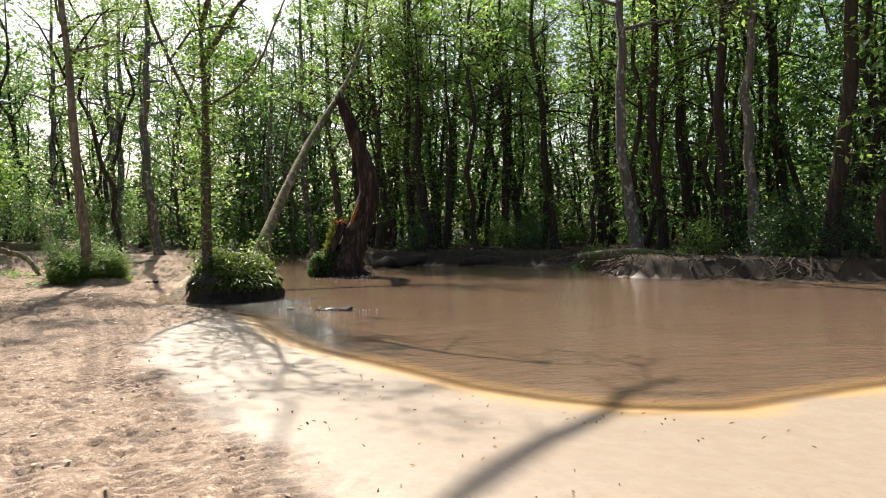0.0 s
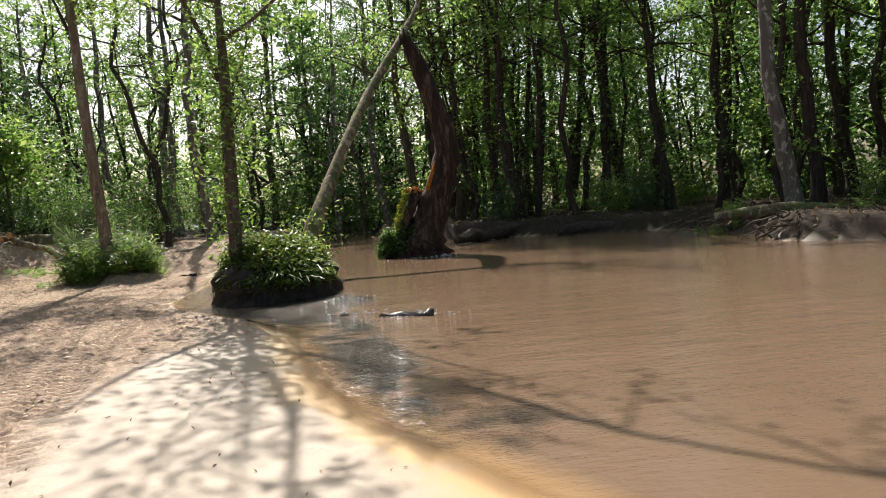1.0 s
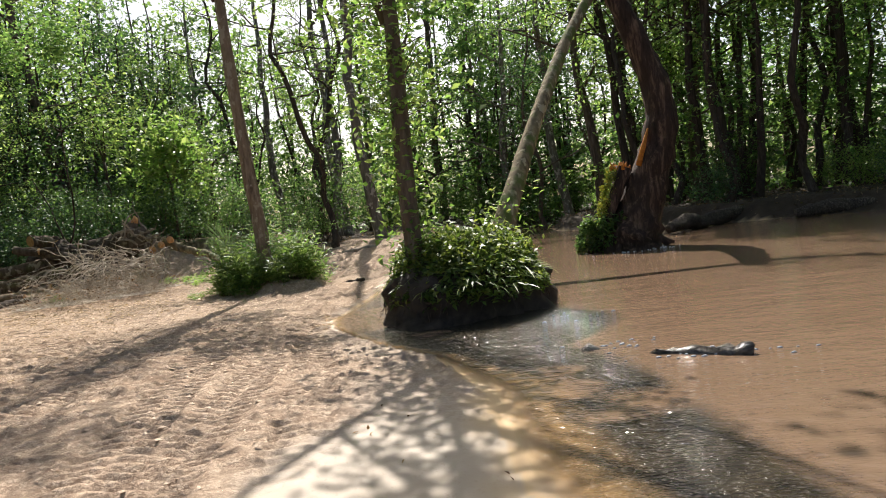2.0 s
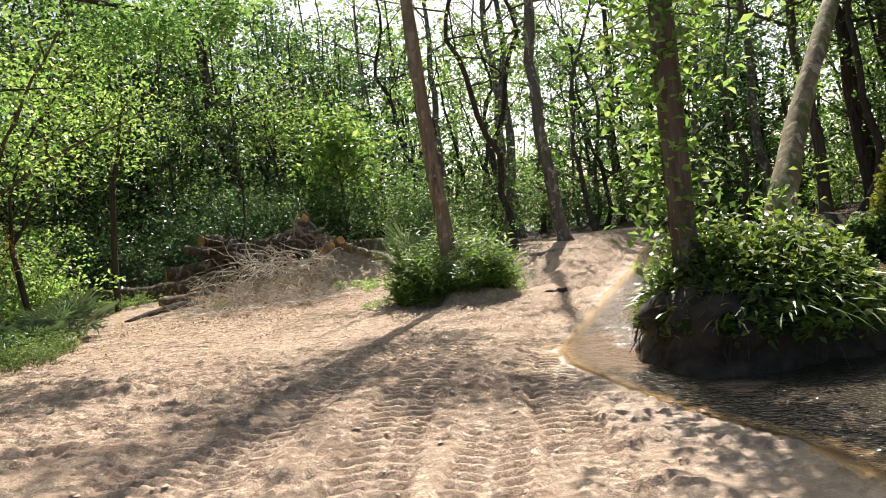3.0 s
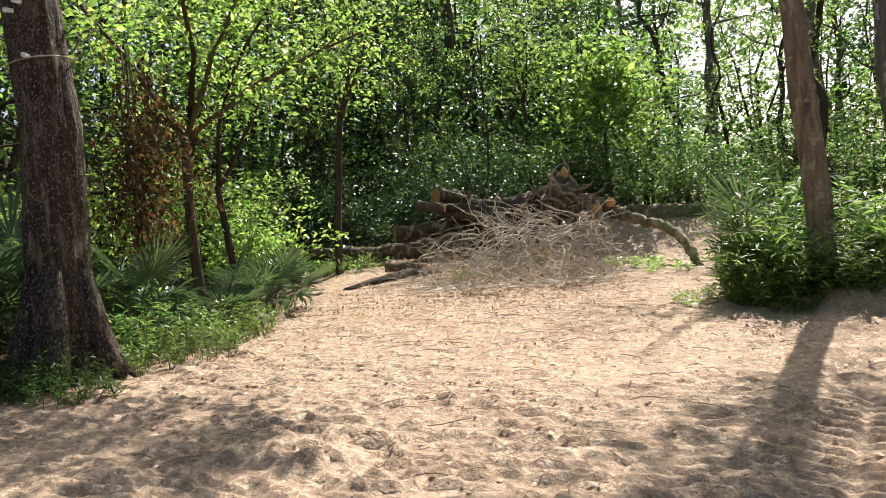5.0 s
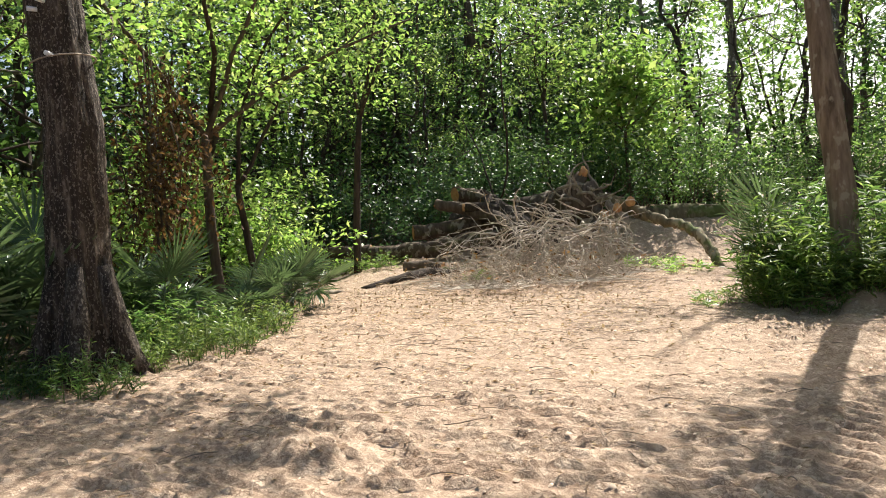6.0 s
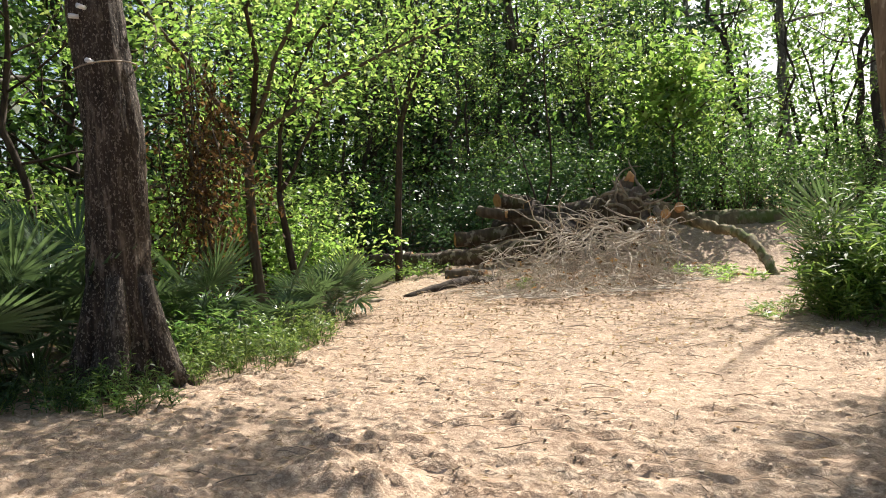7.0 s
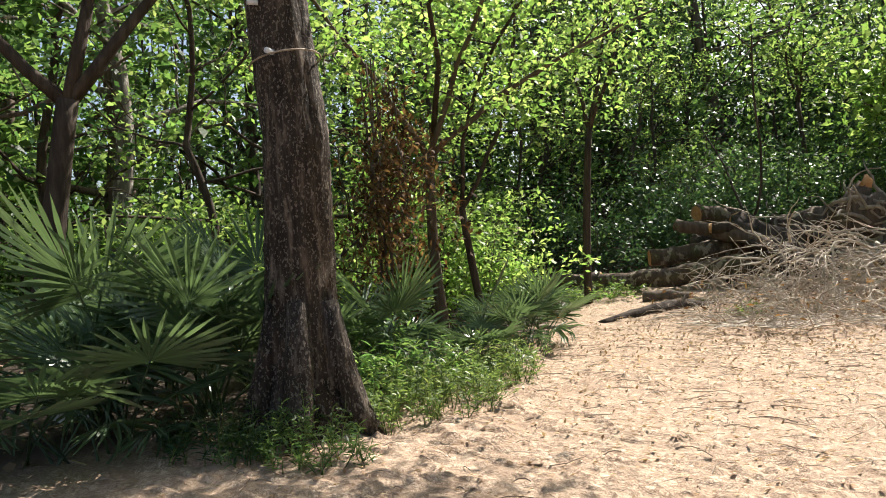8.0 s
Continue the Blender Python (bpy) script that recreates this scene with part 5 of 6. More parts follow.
log("log", [(-11.6, 26.5, 0.12), (-11.1, 27.3, 0.27), (-10.9, 27.7, 0.28), (-10.2, 28.4, 0.24)], (0.1, 0.16, 0.17, 0.13), "curved dark log on dry leaves", BARK_DARK, False, False, 5)
log("log", [(-11.95, 28.4, 0.42), (-11.2, 28.7, 0.38)], (0.13, 0.13), "short sawn log on the ground", BARK, True, True, 6)
log("log", [(-11.1, 28.2, 0.28), (-10.5, 28.8, 0.32)], (0.11, 0.12), "short sawn log on the ground", BARK_MOSSY, True, True, 7)
log("log", [(-12.3, 25.9, 0.12), (-11.7, 26.0, 0.12)], (0.1, 0.09), "short grey log end beside a palmetto", DEAD_WOOD, False, False, 8)
log("log", [(-11.15, 32.3, 1.45), (-10.4, 32.3, 1.48), (-9.6, 32.35, 1.42)], (0.36, 0.4, 0.42), "thick sawn trunk section on the heap", BARK_LOG, True, False, 9, lump=0.1)
log("log", [(-9.2, 34.8, 1.05), (-8.57, 35.0, 1.12), (-7.76, 35.2, 1.15), (-6.9, 35.6, 1.12), (-6.4, 36.0, 1.1)], (0.3, 0.31, 0.29, 0.24, 0.1), "thick mossy dark log behind the heap", BARK_MOSSY, False, False, 10)
log("log", [(-3.4, 34.4, 0.36), (-2.5, 35.1, 0.42), (-1.6, 35.9, 0.36)], (0.08, 0.1, 0.07), "thin weathered log beside the track", DEAD_WOOD, False, False, 12)
log("stick", [(-2.25, 26.2, 0.0), (-1.75, 26.4, 0.03)], (0.03, 0.045), "short dark stick on the sandy track", BARK_DARK, False, False, 13)


def root_plate():
    ob = base("root_plate", (-9.3, 31.5, height(-9.3, 31.5)), "upturned root plate of a felled tree with tangled roots", "tree stump")
    r = rng(15)
    s = Soup()
    s.tube([(-0.9, 0.5, 0.75), (-0.4, 0.2, 0.85), (0.1, 0.0, 0.95), (0.35, -0.15, 0.98)], (0.24, 0.28, 0.33, 0.26), 14, 3, 0.16)
    s.tube([(-0.3, 0.0, 0.9), (-0.05, -0.02, 1.2), (0.12, 0.0, 1.38)], (0.24, 0.16, 0.11), 10, 4, 0.14)
    put("trunk", s.mesh("trunk"), BARK, ob)
    c = Soup()
    c.tube([(0.11, 0, 1.36), (0.14, 0.0, 1.46), (0.12, 0.02, 1.54)], (0.1, 0.08, 0.02), 9, 5, 0.15)
    put("cut_face", c.mesh("cut_face"), CUT_WOOD, ob, "orange split wood")
    e = Soup()
    for k in range(24):
        a, b = r.uniform(0, 6.28), r.uniform(-0.5, 1.1)
        way = (math.cos(a) * 0.9 + 0.25, math.sin(a) * 0.6 - 0.3, b)
        q = wander((r.uniform(-0.3, 0.4), r.uniform(-0.3, 0.1), r.uniform(0.7, 1.2)), way, r.uniform(0.4, 1.15), 7, 700 + k, 0.34, -0.02)
        w = r.uniform(0.012, 0.05)
        e.tube(q, np.linspace(w, 0.006, 8), 6, k, 0.1)
    tagged(put("root_tangle", e.mesh("root_tangle"), DEAD_WOOD, ob, "pale tangled roots"), kind="stuff")
    h = Soup()
    for k in range(3):
        p0 = np.array((0.55 + 0.25 * k, -0.15, 0.62 + 0.1 * k))
        h.tube([p0, p0 + (0.06, -0.2, 0.02)], (0.09, 0.085), 10, k, 0.06)
    put("sawn_stub", h.mesh("sawn_stub"), CUT_WOOD, ob, "pale sawn limb stubs")
    ob.scale = (1.15, 1.05, 1.2)


root_plate()


def gnarled_stump():
    ob = base("gnarled_stump", (-10.5, 30.7, height(-10.5, 30.7)), "dark gnarled root stock with sawn limb stubs on the heap", "tree stump")
    s = Soup()
    s.tube([(0.9, -0.5, -0.1), (0.6, -0.3, 0.35), (0.1, 0.0, 0.7), (-0.5, 0.3, 0.95), (-0.9, 0.5, 1.25)], (0.16, 0.26, 0.32, 0.27, 0.2), 14, 5, 0.2)
    s.tube([(0.0, 0.0, 0.6), (0.3, 0.2, 0.9), (0.75, 0.2, 0.75), (1.05, -0.2, 0.3), (1.1, -0.4, 0.0)], (0.2, 0.17, 0.14, 0.11, 0.06), 10, 6, 0.16)
    s.tube([(-0.3, 0.2, 0.9), (-0.75, 0.0, 1.1), (-1.15, -0.15, 1.12)], (0.17, 0.13, 0.11), 10, 7, 0.12)
    s.tube([(-0.1, 0.1, 0.6), (-0.5, -0.2, 0.4), (-0.8, -0.4, 0.05)], (0.18, 0.12, 0.06), 9, 8, 0.16)
    put("root_stock", s.mesh("root_stock"), BARK_DARK, ob)
    c = Soup()
    c.tube([(-0.9, 0.49, 1.24), (-0.95, 0.52, 1.29)], (0.18, 0.165), 12, 9, 0.05)
    put("cut_face", c.mesh("cut_face"), CUT_WOOD, ob, "orange sawn face", smooth=False)
    d = Soup()
    d.tube([(-1.14, -0.15, 1.12), (-1.2, -0.17, 1.12)], (0.1, 0.09), 12, 10, 0.05)
    put("cut_face", d.mesh("cut_face"), CUT_WOOD, ob, "orange sawn face", smooth=False)


gnarled_stump()
log("fallen_limb", [(-9.2, 31.6, 1.66), (-8.62, 31.5, 1.56), (-8.2, 31.55, 1.38), (-7.89, 31.5, 1.25), (-7.73, 31.5, 1.17), (-7.32, 31.4, 1.05), (-6.95, 31.3, 0.95), (-6.68, 31.2, 0.78), (-6.45, 31.0, 0.5), (-6.32, 30.85, 0.3), (-6.12, 30.6, -0.02)], (0.17, 0.15, 0.13, 0.14, 0.12, 0.105, 0.1, 0.1, 0.095, 0.09, 0.07), "long bent limb reaching from the root plate to the sand", BARK_MOSSY, False, False, 21, sides=10, lump=0.09)
log("limb", [(-8.6, 31.4, 1.5), (-8.2, 31.2, 1.2), (-8.1, 30.9, 0.75), (-8.2, 30.6, 0.35)], (0.1, 0.09, 0.07, 0.05), "pale crooked root reaching down from the root plate", DEAD_WOOD, False, False, 22, lump=0.12)
log("limb", [(-8.9, 31.5, 1.5), (-8.75, 31.2, 1.15), (-8.95, 30.9, 0.8)], (0.11, 0.12, 0.1), "sawn limb stub under the root plate", BARK, False, True, 23)


def brush_heap():
    bx, by = -8.8, 27.95
    ob = base("brush_heap", (bx, by, height(bx, by)), "heap of dry grey-brown brushwood and twigs on sand", "brush pile")
    r = rng(33)
    s = Soup()
    for k in range(620):
        a, q = r.uniform(0, 6.28), math.sqrt(r.uniform(0, 1))
        x, y = 1.75 * q * math.cos(a), 2.2 * q * math.sin(a)
        top = max(0.04, 0.6 * (1 - q ** 1.5) * step(-2.4, 1.2, y))
        z = r.uniform(0.02, top) + height(bx + x, by + y) - height(bx, by)
        way = (r.normal(0, 0.8), r.normal(0, 0.8) - 0.5, r.normal(0, 0.25))
        ln = r.uniform(0.4, 1.3)
        line = wander((x, y, z), way, ln, 6, 2000 + k, 0.3, -0.02)
        line[:, 2] = np.maximum(line[:, 2], 0.0)
        w = r.uniform(0.003, 0.012)
        s.tube(line, np.linspace(w, 0.003, 7), 4)
        for j in range(2):
            p = line[r.integers(1, 6)]
            tw = wander(p, np.array(way) + r.normal(0, 0.8, 3), ln * 0.4, 3, 9000 + 2 * k + j, 0.3)
            tw[:, 2] = np.maximum(tw[:, 2], 0.0)
            s.tube(tw, np.linspace(w * 0.6, 0.002, 4), 3)
    tagged(put("brushwood", s.mesh("brushwood"), TWIG_WOOD, ob), kind="stuff")
    b = Soup()
    for k in range(90):      # long bare branches fanning down from the heap
        a = r.uniform(-2.6, -0.5)
        line = wander((r.uniform(-1.4, 1.2), r.uniform(0.3, 2.6), r.uniform(0.45, 1.0)), (math.cos(a), math.sin(a), r.uniform(0.0, 0.5)), r.uniform(0.9, 1.9), 8, 3300 + k, 0.2, -0.1)
        line[:, 2] = np.maximum(line[:, 2], 0.02)
        w = r.uniform(0.008, 0.022)
        b.tube(line, np.linspace(w, 0.004, 9), 5)
        for j in range(3):
            tw = wander(line[r.integers(2, 8)], line[-1] - line[0] + r.normal(0, 0.5, 3), r.uniform(0.3, 0.7), 4, 4300 + 3 * k + j, 0.25, -0.03)
            tw[:, 2] = np.maximum(tw[:, 2], 0.02)
            b.tube(tw, np.linspace(w * 0.5, 0.003, 5), 4)
    tagged(put("branch_tangle", b.mesh("branch_tangle"), TWIG_WOOD, ob), kind="stuff")
    lf = Soup()
    c = np.stack([r.normal(0, 1.2, 900), r.normal(-0.3, 1.3, 900), r.uniform(0.02, 0.5, 900)], 1)
    lf.leaves(c[:300], 0.09, 0.04, 5, 0.1, 1.0)
    tagged(put("dry_leaves", lf.mesh("dry_leaves"), LEAF_DRY, ob), kind="stuff")


brush_heap()


def scatter_twigs():
    r = rng(41)
    s = Soup()
    n = 0
    while n < 1800:
        x, y = r.uniform(-11.5, -2.8), r.uniform(17.5, 29.5)
        d = math.hypot((x + 8.3) / 3.6, (y - 24.5) / 4.6)
        if r.uniform(0, 1) > math.exp(-d * d * 1.2) + 0.06:
            continue
        n += 1
        z = height(x, y) + 0.01
        a = r.uniform(0, 6.28)
        ln = r.uniform(0.08, 0.5) ** 1.4
        line = wander((x, y, z), (math.cos(a), math.sin(a), 0.03), ln, 3, 5000 + n, 0.28)
        line[:, 2] = z + 0.012 * np.array((0, 1, 1, 0))
        s.tube(line, np.full(4, r.uniform(0.0015, 0.004)), 3, cap=False)
    tagged(put("twig_litter", s.mesh("twig_litter"), LITTER_TWIG), "thin dry twigs strewn over the sand", "twigs", kind="stuff")
    f = Soup()
    pts = []
    for _ in range(14000):
        x, y = r.uniform(-13, -3.4), r.uniform(19, 34)
        d = math.hypot((x + 9.2) / 3.0, (y - 26.6) / 3.4)
        if r.uniform(0, 1) < math.exp(-d * d):
            pts.append((x, y))
    pts = np.array(pts)
    z = land(pts[:, 0], pts[:, 1])[0] + 0.012
    f.leaves(np.c_[pts, z], 0.05, 0.028, 6, 0.0, 0.2)
    tagged(put("leaf_litter", f.mesh("leaf_litter"), LITTER), "dry brown fallen leaves on the sand", "leaf litter", kind="stuff")
    w = Soup()
    x, y = r.uniform(-1.5, 4.5, 900), r.uniform(3.2, 15, 900)
    zz, wet, wood, _, sub, _, _ = land(x, y)
    k = (wet > 0.6) & ~sub & (r.uniform(0, 1, 900) < 0.35)
    w.leaves(np.c_[x[k], y[k], zz[k] + 0.008], 0.05, 0.02, 8, 0.0, 0.3)
    tagged(put("shore_debris", w.mesh("shore_debris"), LEAF_DRY), "small dark leaf scraps on the wet sand", "leaf litter", kind="stuff")
    g = Soup()
    m = 18000
    x, y = r.uniform(-24, 30, m), r.uniform(8, 48, m)
    zz, wet, wood, _, sub, _, _ = land(x, y)
    k = (wood > 0.5) & ~sub
    g.leaves(np.c_[x[k], y[k], zz[k] + 0.015], 0.14, 0.07, 7, 0.0, 0.4)
    tagged(put("forest_litter", g.mesh("forest_litter"), FOREST_LITTER), "brown fallen leaves on the forest floor", "leaf litter", kind="stuff")


def sand_clods():
    """Broken crusts and crumbs of sand lying about the track and the clearing."""
    r = rng(47)
    m = 9000
    x, y = r.uniform(-9.2, 0.4, m), r.uniform(3.0, 25.5, m)
    z, wet, wood, _, sub, _, turned = land(x, y)
    keep = (wet < 0.25) & (wood < 0.1) & ~sub & (r.uniform(0, 1, m) < 0.25 + 0.75 * step(-6.2, -3.6, x))
    x, y, z = x[keep], y[keep], z[keep]
    n = len(x)
    size = 0.008 + 0.016 * r.uniform(0, 1, n) ** 2.0
    corner = np.array([(1, 0, 0), (0, 1, 0), (-1, 0, 0), (0, -1, 0), (0.3, 0.2, 1), (-0.35, -0.2, 0.85), (0, 0, -0.5)], float)
    turn = r.uniform(0, 6.28, n)
    v = corner[None] * (size[:, None] * r.uniform(0.6, 1.4, (n, 7)))[:, :, None] * (1.5, 0.9, 0.6)
    c, d = np.cos(turn)[:, None], np.sin(turn)[:, None]
    v = np.stack([v[:, :, 0] * c - v[:, :, 1] * d + x[:, None], v[:, :, 0] * d + v[:, :, 1] * c + y[:, None], v[:, :, 2] + z[:, None]], -1)
    faces = np.array([(0, 1, 4), (1, 5, 4), (1, 2, 5), (2, 3, 5), (3, 4, 5), (3, 0, 4)])
    s = Soup()
    s.v.append(v.reshape(-1, 3) - (0, 0, 0.003))
    s.f = (faces[None] + 7 * np.arange(n)[:, None, None]).reshape(-1, 3).tolist()
    s.n = 7 * n
    tagged(put("sand_clods", s.mesh("sand_clods"), CLOD), "broken brown crusts of churned sand", "sand clods", kind="stuff")
    f = Soup()
    p = np.c_[r.normal(-7.4, 2.0, 3600), r.normal(23.0, 2.8, 3600)]
    z, wet, _, _, sub, _, _ = land(p[:, 0], p[:, 1])
    k = (wet < 0.3) & ~sub & (p[:, 0] < -3.2)
    lie = r.uniform(0, 6.28, int(k.sum()))
    f.leaves(np.c_[p[k], z[k] + 0.012], 0.05, 0.02, 16, 0.0, 0.25, np.stack([3 * np.cos(lie), 3 * np.sin(lie), 0 * lie], 1))
    tagged(put("leaf_scraps", f.mesh("leaf_scraps"), LITTER), "small brown leaf scraps strewn over the sand", "leaf litter", kind="stuff")


scatter_twigs()
sand_clods()


# ---- weeds and palmettos ----
def weed_patch(name, x, y, rx, ry, tall, count, leaf, seed, label, mat=LEAF_WEED, narrow=0.2, turn=0.0):
    ob = base(name, (x, y, height(x, y)), label, "weeds", "weed patches", turn)
    r = rng(seed)
    s, g = Soup(), Soup()
    z0 = height(x, y)
    cs, ways = [], []
    stems = count // 16
    for k in range(stems):
        a, q = r.uniform(0, 6.28), math.sqrt(r.uniform(0, 1))
        px, py = rx * q * math.cos(a), ry * q * math.sin(a)
        ca, sa = math.cos(radians(turn)), math.sin(radians(turn))
        gz = height(x + px * ca - py * sa, y + px * sa + py * ca) - z0
        h = tall * (1.05 - 0.55 * q ** 2) * r.uniform(0.55, 1.1)
        line = wander((px, py, gz - 0.02), (r.normal(0, 0.3), r.normal(0, 0.3), 1), h, 5, seed * 100 + k, 0.16)
        s.tube(line, np.linspace(0.005, 0.002, 6), 3, cap=False)
        for j in range(16):
            f = r.uniform(0.15, 1.0)
            p = np.array([np.interp(f, np.linspace(0, 1, 6), line[:, c]) for c in range(3)])
            b = r.uniform(0, 6.28)
            way = np.array((math.cos(b), math.sin(b), r.uniform(0.1, 0.9)))
            cs.append(p + way * leaf * 0.5)
            ways.append(way)
    g.leaves(np.array(cs), leaf, leaf * narrow, seed + 1, 0.0, 0.6, np.array(ways))
    tagged(put("stalk", s.mesh("stalk"), LEAF_WEED, ob), kind="stuff")
    put("foliage", g.mesh("foliage"), mat, ob)
    return ob


weed_patch("weed_clump", -3.3, 26.1, 0.45, 0.6, 1.2, 2600, 0.2, 61, "bright green lance-leaved weeds round the slim tree", LEAF_LIGHT, 0.17)
weed_patch("weed_clump", -4.5, 25.7, 0.5, 0.7, 1.3, 2800, 0.2, 62, "green lance-leaved weeds round the slim tree", LEAF_LIGHT, 0.17)
weed_patch("weed_clump", -3.95, 26.8, 0.8, 0.6, 1.75, 2200, 0.2, 63, "taller green weeds behind the slim tree", LEAF, 0.2)
weed_patch("weed_clump", -4.25, 25.15, 0.45, 0.35, 0.8, 1100, 0.17, 78, "low green weeds before the slim tree", LEAF_WEED, 0.18)
weed_patch("weed_clump", -3.65, 25.35, 0.4, 0.35, 0.75, 1000, 0.17, 80, "low green weeds in the shade of the slim tree", LEAF_WEED, 0.18)
weed_patch("weed_clump", -2.95, 26.4, 0.3, 0.6, 0.9, 1000, 0.17, 79, "low bright weeds on the edge of the bank", LEAF_LIGHT, 0.17)
weed_patch("weed_clump", -9.25, 20.6, 0.55, 0.75, 0.5, 2600, 0.075, 64, "low bright green weeds at the foot of the thick trunk")
weed_patch("weed_clump", -9.75, 21.9, 0.5, 0.7, 0.5, 2400, 0.075, 65, "low bright green weeds beside palmettos")
weed_patch("weed_clump", -9.15, 19.35, 0.75, 0.35, 0.4, 1500, 0.07, 66, "thin weeds round the thick trunk", LEAF)
weed_patch("weed_clump", -10.3, 20.9, 0.8, 0.9, 0.75, 1900, 0.13, 67, "dark green undergrowth behind the thick trunk", LEAF)
weed_patch("weed_clump", -13.0, 28.7, 0.9, 0.6, 0.5, 1000, 0.12, 68, "light green weeds before the long log", LEAF_LIGHT)
weed_patch("weed_clump", -14.6, 28.3, 0.9, 0.6, 0.5, 900, 0.12, 69, "light green weeds before the long log", LEAF_LIGHT)
weed_patch("weed_clump", -7.1, 29.9, 0.9, 0.5, 0.35, 700, 0.12, 70, "small yellow-green weeds under the bent limb", LEAF_LIGHT)
weed_patch("weed_clump", -5.2, 25.6, 0.5, 0.6, 0.25, 400, 0.1, 71, "sparse weeds at the edge of the sand")
weed_patch("weed_clump", -9.6, 27.2, 0.25, 0.2, 0.3, 160, 0.1, 72, "small green seedling on dry leaves")
weed_patch("weed_clump", 14.9, 26.6, 0.9, 0.7, 0.9, 1300, 0.15, 73, "light green shrubby weeds on the far bank", LEAF_LIGHT)
weed_patch("weed_clump", 16.4, 22.4, 0.4, 0.4, 0.4, 240, 0.13, 74, "small weeds on the far bank", LEAF_LIGHT)
weed_patch("weed_clump", 18.2, 18.6, 0.4, 0.4, 0.4, 240, 0.13, 75, "small weeds on the far bank", LEAF_LIGHT)
weed_patch("weed_clump", 0.3, 22.6, 0.8, 0.6, 0.9, 900, 0.14, 76, "weeds round the foot of the leaning trunk", LEAF_LIGHT)


def frond_mesh(seed, blades=24, radius=0.62, arc=215.0, stalk=0.75, sag=0.16):
    """A fan leaf: a bent stalk and folded blades spread from its tip. The stalk starts at the origin and rises along z."""
    r = rng(seed)
    s = Soup()
    s.tube([(0, 0, 0), (0.03, 0, stalk * 0.4), (0.1, 0, stalk * 0.75), (0.2, 0, stalk)], (0.011, 0.009, 0.008, 0.007), 5)
    stem = s.mesh("stalk")
    fan = []
    hub = np.array((0.2, 0, stalk))
    out = np.array((0.55, 0.0, 0.83))
    out /= np.linalg.norm(out)
    sidev = np.array((0.0, 1.0, 0.0))
    up = np.cross(out, sidev)
    # the blades are joined in a pleated web near the stalk and free further out
    way, ln, w, drop = [], [], [], []
    for k in range(blades):
        a = radians(-arc / 2 + arc * k / (blades - 1)) + r.normal(0, 0.025)
        way.append(a)
        ln.append(radius * (0.8 + 0.2 * math.cos(a)) * r.uniform(0.9, 1.08))
        w.append(0.023 * r.uniform(0.85, 1.15))
        drop.append(sag * r.uniform(0.4, 1.6))

    def at(a, dist, low):
        return hub + (out * math.cos(a) + sidev * math.sin(a)) * dist + np.array((0, 0, -1.0)) * low

    gap = radians(arc) / (blades - 1) * 0.5
    for k in range(blades):
        d = out * math.cos(way[k]) + sidev * math.sin(way[k])
        across = np.cross(d, up)
        across /= np.linalg.norm(across)
        mid = at(way[k], ln[k] * 0.72, drop[k] * 0.5)
        neck = radius * 0.24
        rows = [at(way[k], 0.015, 0.0), at(way[k] - gap, neck, 0.0), at(way[k], neck, 0.014), at(way[k] + gap, neck, 0.0),
                mid - across * w[k] * 0.8, mid - up * 0.02, mid + across * w[k] * 0.8, at(way[k], ln[k], drop[k])]
        if np.dot(across, at(way[k] + gap, neck, 0) - at(way[k] - gap, neck, 0)) < 0:
            rows[4], rows[6] = rows[6], rows[4]
        s = Soup()
        s.take(rows, [(0, 2, 1), (0, 3, 2), (1, 2, 5, 4), (2, 3, 6, 5), (4, 5, 7), (5, 6, 7)])
        fan.append(s.mesh("blade"))
    return stem, fan


FRONDS = [frond_mesh(1, 22, 0.66, 205, 0.75, 0.06), frond_mesh(2, 19, 0.58, 180, 0.6, 0.14), frond_mesh(3, 24, 0.74, 220, 0.95, 0.03), frond_mesh(4, 17, 0.55, 150, 0.45, 0.34)]
DRY_FROND = frond_mesh(5, 18, 0.55, 150, 0.5, 0.9)
for (stem, fan), mat in [(f, LEAF_PALM) for f in FRONDS] + [(DRY_FROND, STRAW)]:
    for mesh in [stem] + fan:
        mesh.materials.append(mat)


def fan_leaf(name, kind, parent, place):
    """One fan leaf: its stalk, with each blade as a piece of it."""
    leaf = new(name, kind[0])
    leaf.parent = parent
    leaf.matrix_basis = place
    for mesh in kind[1]:
        blade = new("blade", mesh)
        blade.parent = leaf


def palmetto(x, y, count, size, seed, label, dead=1, tilt=(-6, 36)):
    ob = base("palmetto", (x, y, height(x, y)), label, "palmetto", "palmettos")
    r = rng(seed)
    for k in range(count):
        kind = FRONDS[int(r.integers(0, 4))]
        a = 360.0 * k / count + r.uniform(-20, 20)
        fan_leaf("frond", kind, ob, pose(r.normal(0, 0.06), r.normal(0, 0.06), -0.03, 0, 0, a) @ pose(0, 0, 0, 0, r.uniform(*tilt), 0) @ pose(0, 0, 0, 0, 0, r.uniform(-25, 25)) @ Matrix.Diagonal((*(size * r.uniform(0.75, 1.15),) * 3, 1)))
    for k in range(dead):
        fan_leaf("dry_frond", DRY_FROND, ob, pose(0, 0, 0, 0, 0, r.uniform(0, 360)) @ pose(0, 0, 0, 0, r.uniform(70, 95), 0) @ Matrix.Diagonal((size * 0.8,) * 3 + (1,)))
    return ob


